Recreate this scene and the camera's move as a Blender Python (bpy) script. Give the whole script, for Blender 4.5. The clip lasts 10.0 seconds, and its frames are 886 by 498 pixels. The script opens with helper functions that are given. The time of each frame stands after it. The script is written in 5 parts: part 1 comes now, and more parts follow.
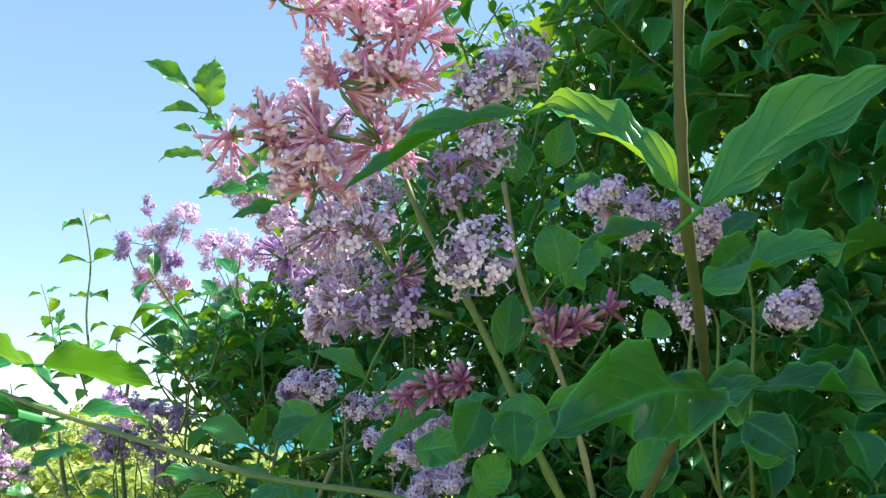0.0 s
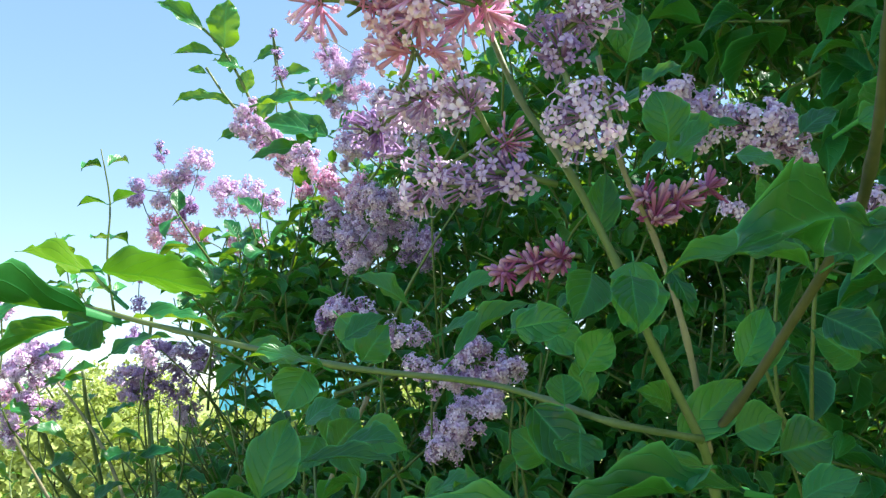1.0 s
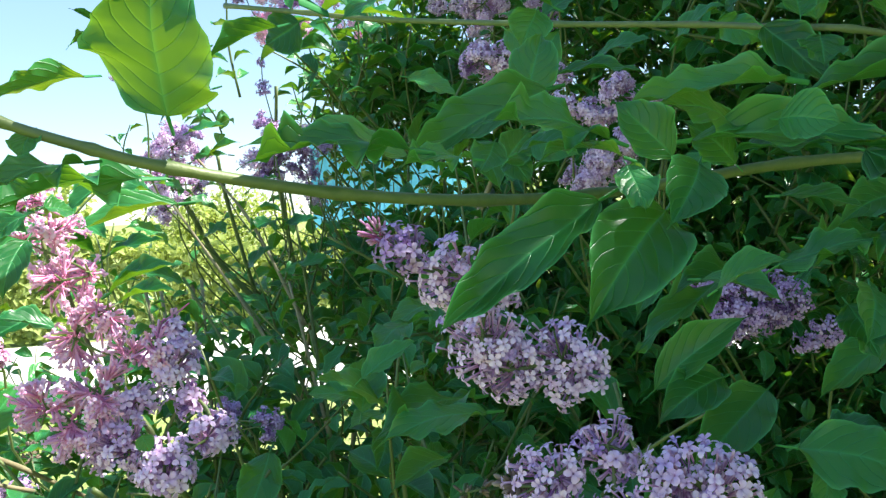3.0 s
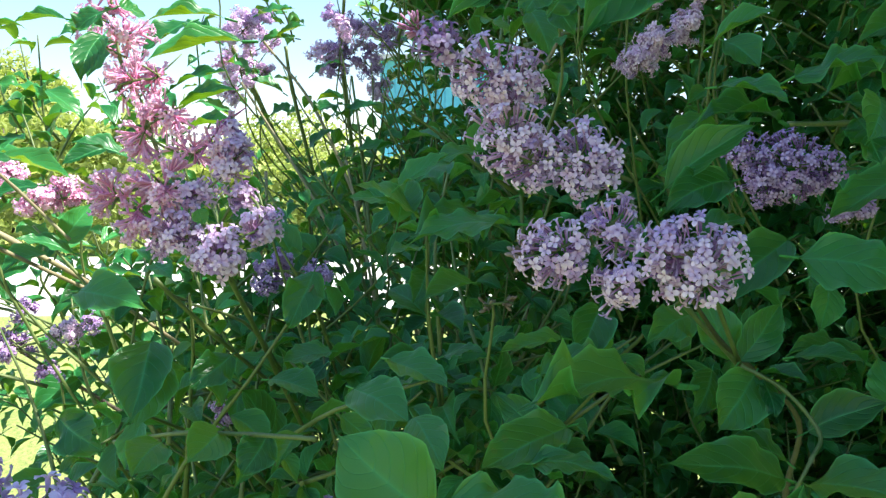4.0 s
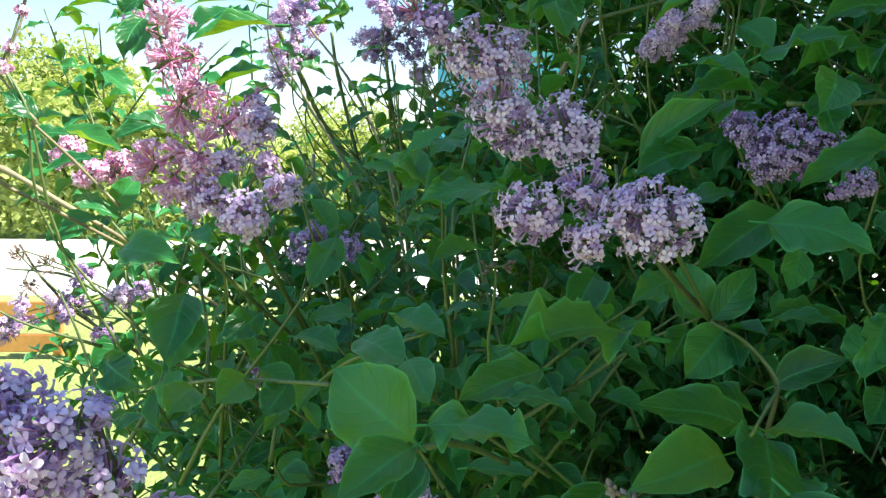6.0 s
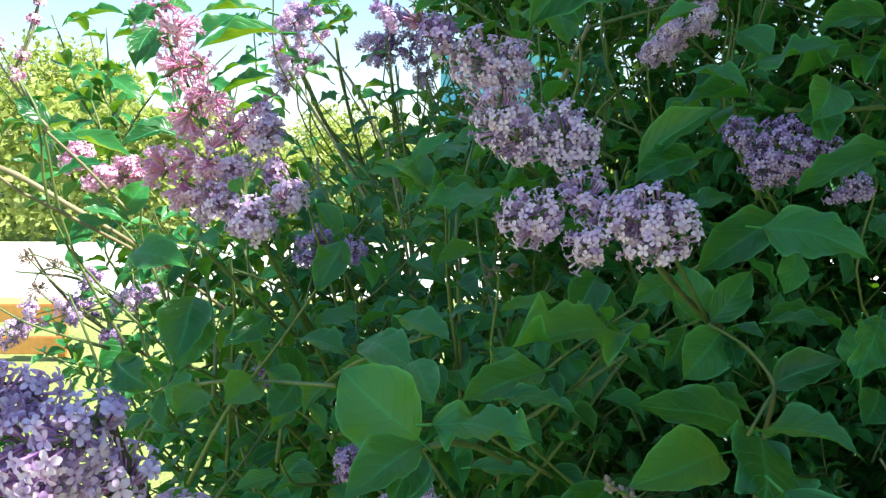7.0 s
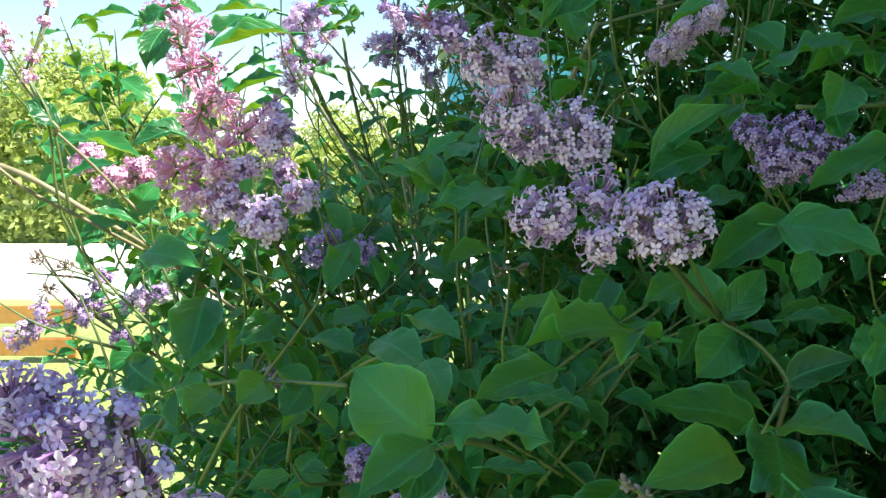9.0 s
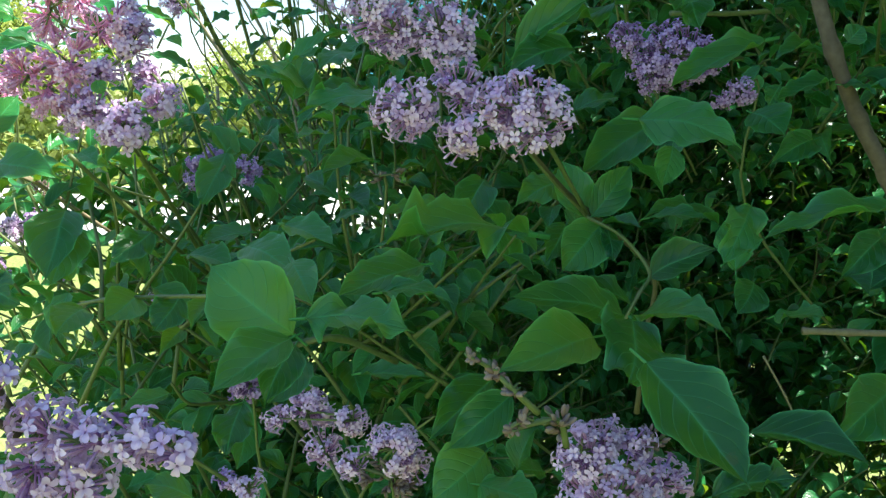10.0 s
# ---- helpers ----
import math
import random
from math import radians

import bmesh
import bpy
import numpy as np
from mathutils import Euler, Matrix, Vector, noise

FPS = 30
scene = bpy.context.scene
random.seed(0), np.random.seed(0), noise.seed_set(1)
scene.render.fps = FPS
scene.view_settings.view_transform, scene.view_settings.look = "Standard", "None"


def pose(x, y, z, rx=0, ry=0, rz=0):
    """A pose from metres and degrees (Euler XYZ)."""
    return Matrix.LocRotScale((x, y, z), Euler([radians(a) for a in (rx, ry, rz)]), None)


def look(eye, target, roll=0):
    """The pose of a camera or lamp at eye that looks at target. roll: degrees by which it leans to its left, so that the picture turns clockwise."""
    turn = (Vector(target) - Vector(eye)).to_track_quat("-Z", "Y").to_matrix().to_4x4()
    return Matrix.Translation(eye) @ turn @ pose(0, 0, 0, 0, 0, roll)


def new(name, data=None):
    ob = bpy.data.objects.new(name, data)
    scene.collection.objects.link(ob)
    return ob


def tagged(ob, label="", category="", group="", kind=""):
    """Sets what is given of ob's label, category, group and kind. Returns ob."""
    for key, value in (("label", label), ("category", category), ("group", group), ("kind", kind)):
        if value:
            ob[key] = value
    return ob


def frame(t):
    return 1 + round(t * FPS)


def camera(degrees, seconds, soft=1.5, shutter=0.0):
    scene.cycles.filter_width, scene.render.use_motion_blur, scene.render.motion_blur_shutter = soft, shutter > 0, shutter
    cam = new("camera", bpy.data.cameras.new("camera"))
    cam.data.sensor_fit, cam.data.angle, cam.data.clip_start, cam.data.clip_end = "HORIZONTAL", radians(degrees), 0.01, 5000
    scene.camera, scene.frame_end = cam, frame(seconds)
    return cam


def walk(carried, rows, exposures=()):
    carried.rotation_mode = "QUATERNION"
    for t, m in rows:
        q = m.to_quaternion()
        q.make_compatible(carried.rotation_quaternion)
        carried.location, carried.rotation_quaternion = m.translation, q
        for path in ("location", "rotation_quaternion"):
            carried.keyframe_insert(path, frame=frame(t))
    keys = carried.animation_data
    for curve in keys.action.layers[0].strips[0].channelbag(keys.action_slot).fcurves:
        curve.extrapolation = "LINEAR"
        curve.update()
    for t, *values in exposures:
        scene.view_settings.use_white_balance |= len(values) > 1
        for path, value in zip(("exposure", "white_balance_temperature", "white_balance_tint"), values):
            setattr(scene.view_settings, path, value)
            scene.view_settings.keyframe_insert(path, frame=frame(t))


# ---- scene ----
cam = camera(55.0, 10.0, 1.35)

ROWS = [
    (0.0, pose(0.0593, 0.0977, 1.6849, 101.78, 0.72, -14.84)),
    (0.5, pose(0.0444, 0.1154, 1.6647, 100.15, 0.99, -14.98)),
    (1.0, pose(0.0259, 0.1262, 1.6541, 99.07, 1.05, -14.77)),
    (1.5, pose(0.0128, 0.1262, 1.6525, 98.41, 1.02, -14.74)),
    (2.0, pose(-0.0027, 0.1212, 1.6496, 97.04, 1.28, -14.53)),
    (2.5, pose(-0.0304, 0.1197, 1.6259, 91.84, 2.46, -12.65)),
    (3.0, pose(-0.0418, 0.1192, 1.5806, 86.95, 3.18, -9.12)),
    (3.2, pose(-0.0403, 0.1151, 1.5605, 86.04, 2.72, -8.01)),
    (4.3, pose(-0.0243, 0.0562, 1.5000, 82.49, -0.51, -3.40)),
    (4.5, pose(-0.0184, 0.0467, 1.4994, 82.38, -0.65, -2.69)),
    (5.0, pose(-0.0035, 0.0339, 1.4917, 82.35, -0.53, -1.75)),
    (5.5, pose(0.0028, 0.0261, 1.4936, 82.30, -0.39, -1.05)),
    (7.0, pose(0.0016, 0.0061, 1.4986, 82.51, -0.30, -0.48)),
    (7.5, pose(0.0011, 0.0014, 1.4995, 82.55, -0.23, -0.32)),
    (8.0, pose(0.0000, 0.0000, 1.5000, 82.60, 0.00, 0.00)),
    (8.5, pose(-0.0007, 0.0021, 1.4995, 82.55, 0.11, 0.06)),
    (9.0, pose(-0.0010, 0.0068, 1.4980, 82.50, 0.04, -0.03)),
    (9.5, pose(0.0099, 0.0069, 1.4862, 80.20, 0.86, -1.64)),
    (10.0, pose(0.0262, 0.0086, 1.4723, 78.43, 0.31, -6.05)),
]
walk(cam, ROWS, ((0.0, 1.88), (10.0, 1.88)))

# ---- world, sun, exposure ----
SUN_AZ, SUN_EL = 100.0, 50.0   # degrees to the right of +y, and up
world = bpy.data.worlds.new("world")
scene.world = world
world.use_nodes = True
wn = world.node_tree
wn.nodes.clear()
sky = wn.nodes.new("ShaderNodeTexSky")
sky.sky_type = "NISHITA"
sky.sun_disc = False
sky.sun_elevation = radians(SUN_EL)
sky.sun_rotation = radians(SUN_AZ)
sky.air_density, sky.dust_density, sky.ozone_density = 0.80, 0.0, 4.0
wbg = wn.nodes.new("ShaderNodeBackground")
wbg.inputs["Strength"].default_value = 0.168
sky_gamma = wn.nodes.new("ShaderNodeGamma")   # gamma added to flatten the sky's bright horizon
sky_gamma.inputs["Gamma"].default_value = 0.5
sky_saturation = wn.nodes.new("ShaderNodeHueSaturation")
sky_saturation.inputs["Saturation"].default_value = 1.38
wout = wn.nodes.new("ShaderNodeOutputWorld")
wn.links.new(sky.outputs[0], sky_gamma.inputs[0])
wn.links.new(sky_gamma.outputs[0], sky_saturation.inputs["Color"])
wn.links.new(sky_saturation.outputs[0], wbg.inputs[0])
wn.links.new(wbg.outputs[0], wout.inputs[0])
sun_data = bpy.data.lights.new("sun", "SUN")
sun_data.energy, sun_data.angle, sun_data.color = 3.7, radians(0.53), (1.0, 0.95, 0.88)
sun = new("sun", sun_data)
_e, _a = radians(SUN_EL), radians(SUN_AZ)
SUN_DIR = Vector((math.sin(_a) * math.cos(_e), math.cos(_a) * math.cos(_e), math.sin(_e)))
sun.matrix_basis = look(SUN_DIR * 30, (0, 0, 0))

# ---- materials ----


def material(name):
    m = bpy.data.materials.new(name)
    m.use_nodes = True
    nt = m.node_tree
    nt.nodes.clear()
    out = nt.nodes.new("ShaderNodeOutputMaterial")
    return m, nt, out


def node(nt, kind, **inputs):
    n = nt.nodes.new(kind)
    for key, value in inputs.items():
        n.inputs[key.replace("_", " ")].default_value = value
    return n


def math_node(nt, op, a, b=None):
    n = nt.nodes.new("ShaderNodeMath")
    n.operation = op
    for i, v in enumerate((a, b)):
        if v is None:
            continue
        if isinstance(v, (int, float)):
            n.inputs[i].default_value = v
        else:
            nt.links.new(v, n.inputs[i])
    return n.outputs[0]


def ramp(nt, fac, *stops):
    n = nt.nodes.new("ShaderNodeValToRGB")
    while len(n.color_ramp.elements) < len(stops):
        n.color_ramp.elements.new(0.5)
    for el, (p, c) in zip(n.color_ramp.elements, stops):
        el.position, el.color = p, (*c, 1)
    nt.links.new(fac, n.inputs[0])
    return n.outputs[0]


def mix_color(nt, fac, a, b, blend="MIX"):
    n = nt.nodes.new("ShaderNodeMix")
    n.data_type, n.blend_type = "RGBA", blend
    for sock, v in ((n.inputs[0], fac), (n.inputs[6], a), (n.inputs[7], b)):
        if isinstance(v, (int, float)):
            sock.default_value = v
        elif isinstance(v, tuple):
            sock.default_value = (*v, 1)
        else:
            nt.links.new(v, sock)
    return n.outputs[2]


def random_value(nt, single):
    """A value of each object, or of each loose piece of a joined mesh."""
    if single:
        return nt.nodes.new("ShaderNodeObjectInfo").outputs["Random"]
    return nt.nodes.new("ShaderNodeNewGeometry").outputs["Random Per Island"]


def thin_shader(nt, out, color, through_color, amount, roughness, bump=None, coat=0.0, spec=0.5):
    """A thin sheet that reflects, and lets some light through."""
    p = node(nt, "ShaderNodeBsdfPrincipled", Roughness=roughness)
    p.inputs["Specular IOR Level"].default_value = spec
    nt.links.new(color, p.inputs["Base Color"])
    tr = nt.nodes.new("ShaderNodeBsdfTranslucent")
    nt.links.new(through_color, tr.inputs["Color"])
    if bump is not None:
        nt.links.new(bump, p.inputs["Normal"])
        nt.links.new(bump, tr.inputs["Normal"])
    mx = nt.nodes.new("ShaderNodeMixShader")
    mx.inputs[0].default_value = amount
    nt.links.new(p.outputs[0], mx.inputs[1])
    nt.links.new(tr.outputs[0], mx.inputs[2])
    nt.links.new(mx.outputs[0], out.inputs[0])


def leaf_material(name, single, dark, light, clear, clear2, amount=0.35, roughness=0.33, veins=True, spec=0.5):
    m, nt, out = material(name)
    rnd = random_value(nt, single)
    tc = nt.nodes.new("ShaderNodeTexCoord")
    sep = nt.nodes.new("ShaderNodeSeparateXYZ")
    nt.links.new(tc.outputs["UV"], sep.inputs[0])
    across = math_node(nt, "ABSOLUTE", math_node(nt, "SUBTRACT", sep.outputs[0], 0.5))
    along = sep.outputs[1]
    noise_a = node(nt, "ShaderNodeTexNoise", Scale=70.0, Detail=3.0)
    noise_b = node(nt, "ShaderNodeTexNoise", Scale=18.0, Detail=2.0)
    geo = nt.nodes.new("ShaderNodeNewGeometry")
    for n in (noise_a, noise_b):
        nt.links.new(geo.outputs["Position"], n.inputs["Vector"])
    tone = math_node(nt, "ADD", math_node(nt, "MULTIPLY", rnd, 0.75), math_node(nt, "MULTIPLY", noise_b.outputs[0], 0.25))
    col = ramp(nt, tone, (0.15, dark), (0.85, light))
    thr = ramp(nt, rnd, (0.1, clear), (0.9, clear2))
    bump = None
    if veins:
        # side veins leave the midrib at a slant
        slant = math_node(nt, "SUBTRACT", along, math_node(nt, "ADD", math_node(nt, "MULTIPLY", across, 0.30), math_node(nt, "MULTIPLY", math_node(nt, "MULTIPLY", across, across), 0.75)))
        wave = math_node(nt, "ABSOLUTE", math_node(nt, "SINE", math_node(nt, "MULTIPLY", slant, 22.0)))
        side = math_node(nt, "POWER", math_node(nt, "SUBTRACT", 1.0, wave), 9.0)
        mid = math_node(nt, "POWER", math_node(nt, "SUBTRACT", 1.0, math_node(nt, "MINIMUM", math_node(nt, "MULTIPLY", across, 14.0), 1.0)), 2.0)
        vein = math_node(nt, "MINIMUM", math_node(nt, "ADD", math_node(nt, "MULTIPLY", side, 0.55), mid), 1.0)
        col = mix_color(nt, math_node(nt, "MULTIPLY", vein, 0.55), col, tuple(min(1, c * 1.9 + 0.05) for c in light))
        thr = mix_color(nt, math_node(nt, "MULTIPLY", vein, 0.4), thr, tuple(c * 0.45 for c in clear))
        # small tears of brown at the margin
        spot = math_node(nt, "GREATER_THAN", noise_a.outputs[0], 0.72)
        col = mix_color(nt, math_node(nt, "MULTIPLY", spot, 0.35), col, (0.12, 0.10, 0.03))
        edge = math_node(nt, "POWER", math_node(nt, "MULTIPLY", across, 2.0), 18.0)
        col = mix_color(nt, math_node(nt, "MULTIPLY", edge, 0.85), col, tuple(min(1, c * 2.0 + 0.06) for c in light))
        quilt = math_node(nt, "ADD", math_node(nt, "MULTIPLY", wave, 0.10), math_node(nt, "MULTIPLY", noise_b.outputs[0], 1.5))
        height = math_node(nt, "ADD", math_node(nt, "MULTIPLY", vein, -0.35), math_node(nt, "ADD", quilt, math_node(nt, "MULTIPLY", noise_a.outputs[0], 0.5)))
        b = node(nt, "ShaderNodeBump", Strength=0.6, Distance=0.0018)
        nt.links.new(height, b.inputs["Height"])
        bump = b.outputs[0]
    thin_shader(nt, out, col, thr, amount, roughness, bump, spec=spec)
    return m


def petal_material(name, single, deep, mid, pale, amount=0.24):
    m, nt, out = material(name)
    rnd = random_value(nt, single)
    tc = nt.nodes.new("ShaderNodeTexCoord")
    sep = nt.nodes.new("ShaderNodeSeparateXYZ")
    nt.links.new(tc.outputs["UV"], sep.inputs[0])
    base = ramp(nt, rnd, (0.0, mid), (0.6, pale), (1.0, tuple(min(1, c * 1.12) for c in pale)))
    col = mix_color(nt, sep.outputs[1], deep, base)
    thin_shader(nt, out, col, col, amount, 0.55, spec=0.25)
    return m


def bark_material(name, a, b, scale=160.0, rough=0.7):
    m, nt, out = material(name)
    geo = nt.nodes.new("ShaderNodeNewGeometry")
    n1 = node(nt, "ShaderNodeTexNoise", Scale=scale, Detail=4.0)
    n2 = node(nt, "ShaderNodeTexNoise", Scale=scale * 0.08, Detail=2.0)
    for n in (n1, n2):
        nt.links.new(geo.outputs["Position"], n.inputs["Vector"])
    tone = math_node(nt, "ADD", math_node(nt, "MULTIPLY", n1.outputs[0], 0.45), math_node(nt, "MULTIPLY", n2.outputs[0], 0.55))
    p = node(nt, "ShaderNodeBsdfPrincipled", Roughness=rough)
    nt.links.new(ramp(nt, tone, (0.35, a), (0.65, b)), p.inputs["Base Color"])
    bp = node(nt, "ShaderNodeBump", Strength=0.5, Distance=0.001)
    nt.links.new(n1.outputs[0], bp.inputs["Height"])
    nt.links.new(bp.outputs[0], p.inputs["Normal"])
    nt.links.new(p.outputs[0], out.inputs[0])
    return m


LEAF = dict(dark=(0.005, 0.084, 0.024), light=(0.030, 0.235, 0.060), clear=(0.13, 0.35, 0.010), clear2=(0.30, 0.46, 0.014))
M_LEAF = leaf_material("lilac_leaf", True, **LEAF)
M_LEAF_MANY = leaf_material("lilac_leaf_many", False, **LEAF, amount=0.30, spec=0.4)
M_FAR_LEAF = leaf_material("tree_leaf", False, (0.17, 0.23, 0.050), (0.42, 0.49, 0.13), (0.42, 0.52, 0.07), (0.58, 0.66, 0.15), 0.38, 0.6, False)
LILAC = ((0.44, 0.19, 0.44), (0.76, 0.51, 0.79), (0.89, 0.70, 0.91))
# bud pink, with the warm sun on lit panicles put into the colour
SUNLIT_PINK = ((0.80, 0.28, 0.52), (0.87, 0.47, 0.71), (0.94, 0.66, 0.84))
PURPLE = ((0.25, 0.09, 0.32), (0.45, 0.26, 0.56), (0.65, 0.47, 0.77))
BUD = ((0.40, 0.08, 0.26), (0.60, 0.22, 0.48), (0.76, 0.46, 0.68))
WITHERED = ((0.16, 0.09, 0.06), (0.26, 0.18, 0.13), (0.38, 0.30, 0.25))
TONES = {"lilac": LILAC, "pink": SUNLIT_PINK, "purple": PURPLE, "bud": BUD, "withered": WITHERED}
M_PETAL = {(k, s): petal_material(k + ("_floret" if s else "_florets"), s, *v) for k, v in TONES.items() for s in (True, False)}
M_GREEN_STEM = bark_material("green_stem", (0.085, 0.140, 0.035), (0.15, 0.19, 0.06), 220.0, 0.5)
M_WOODY_STEM = bark_material("woody_stem", (0.045, 0.06, 0.02), (0.10, 0.095, 0.04), 170.0)
M_BARK = bark_material("lilac_bark", (0.07, 0.055, 0.035), (0.16, 0.13, 0.09), 150.0)
M_PALE_STEM = bark_material("pale_stem", (0.20, 0.17, 0.09), (0.33, 0.29, 0.17), 180.0)

# ---- builders ----


def build_mesh(name, verts, faces, mat, uvs=None, smooth=True):
    me = bpy.data.meshes.new(name)
    me.from_pydata([tuple(v) for v in verts], [], [tuple(f) for f in faces])
    if uvs is not None:
        layer = me.uv_layers.new(name="UVMap")
        loops = np.empty(len(me.loops), dtype=np.int32)
        me.loops.foreach_get("vertex_index", loops)
        layer.data.foreach_set("uv", np.asarray(uvs, dtype=np.float32)[loops].ravel())
    if smooth:
        me.polygons.foreach_set("use_smooth", [True] * len(me.polygons))
    me.materials.append(mat)
    me.update()
    return me


def thing(name, at, label, category, group="", kind=""):
    ob = new(name)
    ob.matrix_basis = Matrix.Translation(at)
    ob.empty_display_size = 0.1
    return tagged(ob, label, category, group, kind)


def part(name, me, parent, m=None, label="", kind=""):
    """A mesh under a thing (an Empty), or under a part; m is its pose in the world."""
    ob = new(name, me)
    ob.parent = parent
    if parent.type == "EMPTY":
        ob.matrix_parent_inverse = Matrix.Translation(-parent.matrix_basis.translation)
    if m is not None:
        ob.matrix_basis = m
    return tagged(ob, label=label, kind=kind)


def leaf_arrays(rows, cols, fold, curl, wave, seed, stalk=True):
    """A leaf one long and one wide: base at 0, tip at +y, face to +z."""
    rg = np.random.RandomState(seed)
    ph = rg.uniform(0, 6.28, 6)
    bend = rg.uniform(-0.16, 0.16)
    up, down = ((0.72, 1.10), (0.85, 1.12), (0.60, 0.95), (0.82, 1.28))[seed % 4]   # ovate to elliptic
    top = up / (up + down)
    most = top ** up * (1 - top) ** down
    verts, uvs, faces = [], [], []
    for i in range(rows + 1):
        s = 0.5 - 0.5 * math.cos(math.pi * i / rows) if rows > 8 else i / rows
        body = min(1.0, s / 0.94)
        w = 0.5 * body ** up * (1 - body) ** down / most if 0 < body < 1 else 0.0
        w = max(w, 0.055 * (1 - s) / 0.25 if s > 0.75 else 0.0, 0.010)   # drawn out to a point
        e = max(0.0, (s - 0.62) / 0.38)
        for j in range(cols + 1):
            c = 2 * j / cols - 1
            x = w * c
            z = fold * w * (abs(c) ** 1.5) + 1.5 * curl * s * (1 - s) + 0.5 * curl * e * e * (1 - e)
            x += 1.6 * bend * s * (1 - s)
            rim = abs(c) ** 2 * min(1.0, 4 * w)
            z += wave * rim * (math.sin(9 * s + ph[0] + (1.6 if c > 0 else 0)) + 0.8 * math.sin(19 * s + ph[1] + (2.3 if c > 0 else 0)) + 0.5 * math.sin(33 * s + ph[4] + 2 * c))
            z += 0.012 * math.sin(3 * s * 3.1 + ph[5]) * (1 - abs(c))
            y = s + 0.05 * abs(c) * math.sin(math.pi * s)   # side veins sweep forward
            verts.append((x + w * c * (0.022 * math.sin(15 * s + ph[2] + 2 * c) + 0.020 * math.sin(37 * s + ph[3] - c)), y, z))
            uvs.append((0.5 + 0.5 * c, s))
    n = cols + 1
    for i in range(rows):
        for j in range(cols):
            faces.append((i * n + j, i * n + j + 1, (i + 1) * n + j + 1, (i + 1) * n + j))
    if stalk:
        k = len(verts)
        z0 = verts[cols // 2][2]
        for y, zz, r in ((-0.16, -0.05, 0.016), (0.0, z0, 0.02)):
            for a in range(4):
                verts.append((r * math.cos(a * 1.571), y, zz + r * math.sin(a * 1.571)))
                uvs.append((0.5, 0.5))
        for a in range(4):
            b = (a + 1) % 4
            faces.append((k + a, k + b, k + 4 + b, k + 4 + a))
    return np.array(verts), np.array(uvs), faces


LEAVES = []
for _s, (_f, _c, _w) in enumerate(((0.14, 0.18, 0.030), (0.22, 0.30, 0.036), (0.10, 0.10, 0.045), (0.28, 0.22, 0.024),
                                   (0.18, 0.42, 0.040), (0.12, 0.26, 0.060), (0.2, 0.05, 0.032), (0.08, 0.34, 0.050))):
    _v, _u, _q = leaf_arrays(30, 10, _f, _c, _w * (1.5 if _s in (2, 5) else 0.9), _s)
    LEAVES.append(build_mesh("leaf", _v, _q, M_LEAF, _u))
SMALL_LEAVES = [leaf_arrays(8, 4, f, c, w, 20 + i, i % 2 == 0) for i, (f, c, w) in enumerate(
    ((0.3, 0.25, 0.02), (0.45, 0.4, 0.03), (0.2, 0.15, 0.04), (0.35, 0.55, 0.03)))]
SMALL_LEAF_MESHES = [build_mesh("leaf", v, q, M_LEAF, u) for v, u, q in SMALL_LEAVES]


def leaf_pose(base, tip, width, face):
    b, t, f = Vector(base), Vector(tip), Vector(face)
    y = t - b
    length = y.length
    y.normalize()
    x = y.cross(f)
    if x.length < 1e-4:
        x = y.cross(Vector((0.3, 0.5, 0.8)))
    x.normalize()
    z = x.cross(y)
    m = Matrix((x * width, y * length, z * length)).transposed().to_4x4()
    m.translation = b
    return m


def leaf(parent, kind, base, tip, width, face):
    return part("leaf", LEAVES[kind % len(LEAVES)], parent, leaf_pose(base, tip, width, face))


def smooth_line(points, steps=6):
    pts = [Vector(p) for p in points]
    if len(pts) == 2:
        return [pts[0].lerp(pts[1], i / steps) for i in range(steps + 1)]
    pts = [2 * pts[0] - pts[1]] + pts + [2 * pts[-1] - pts[-2]]
    line = []
    for a, b, c, d in zip(pts, pts[1:], pts[2:], pts[3:]):
        for i in range(steps):
            t = i / steps
            line.append(0.5 * ((2 * b) + (c - a) * t + (2 * a - 5 * b + 4 * c - d) * t * t + (3 * b - a - 3 * c + d) * t ** 3))
    line.append(pts[-2])
    return line


def tube_arrays(line, r0, r1, sides=7, knots=0.0, start=0):
    verts, faces = [], []
    n = len(line)
    side = Vector((0.37, 0.2, 0.9)).normalized()
    for i, p in enumerate(line):
        d = (line[min(i + 1, n - 1)] - line[max(i - 1, 0)]).normalized()
        u = d.cross(side).normalized()
        v = d.cross(u)
        r = r0 + (r1 - r0) * i / (n - 1)
        if knots and i % 6 == 0:
            r *= 1 + knots
        for k in range(sides):
            a = 2 * math.pi * k / sides
            verts.append(tuple(p + (u * math.cos(a) + v * math.sin(a)) * r))
    for i in range(n - 1):
        for k in range(sides):
            b = (k + 1) % sides
            faces.append((start + i * sides + k, start + i * sides + b, start + (i + 1) * sides + b, start + (i + 1) * sides + k))
    faces.append(tuple(start + k for k in reversed(range(sides))))
    faces.append(tuple(start + (n - 1) * sides + k for k in range(sides)))
    return verts, faces


def branch(parent, points, r0, r1, mat=None, label="", knots=0.25):
    v, f = tube_arrays(smooth_line(points), r0, r1, 9, knots)
    return part("branch", build_mesh("branch", v, f, mat or M_GREEN_STEM), parent, label=label)


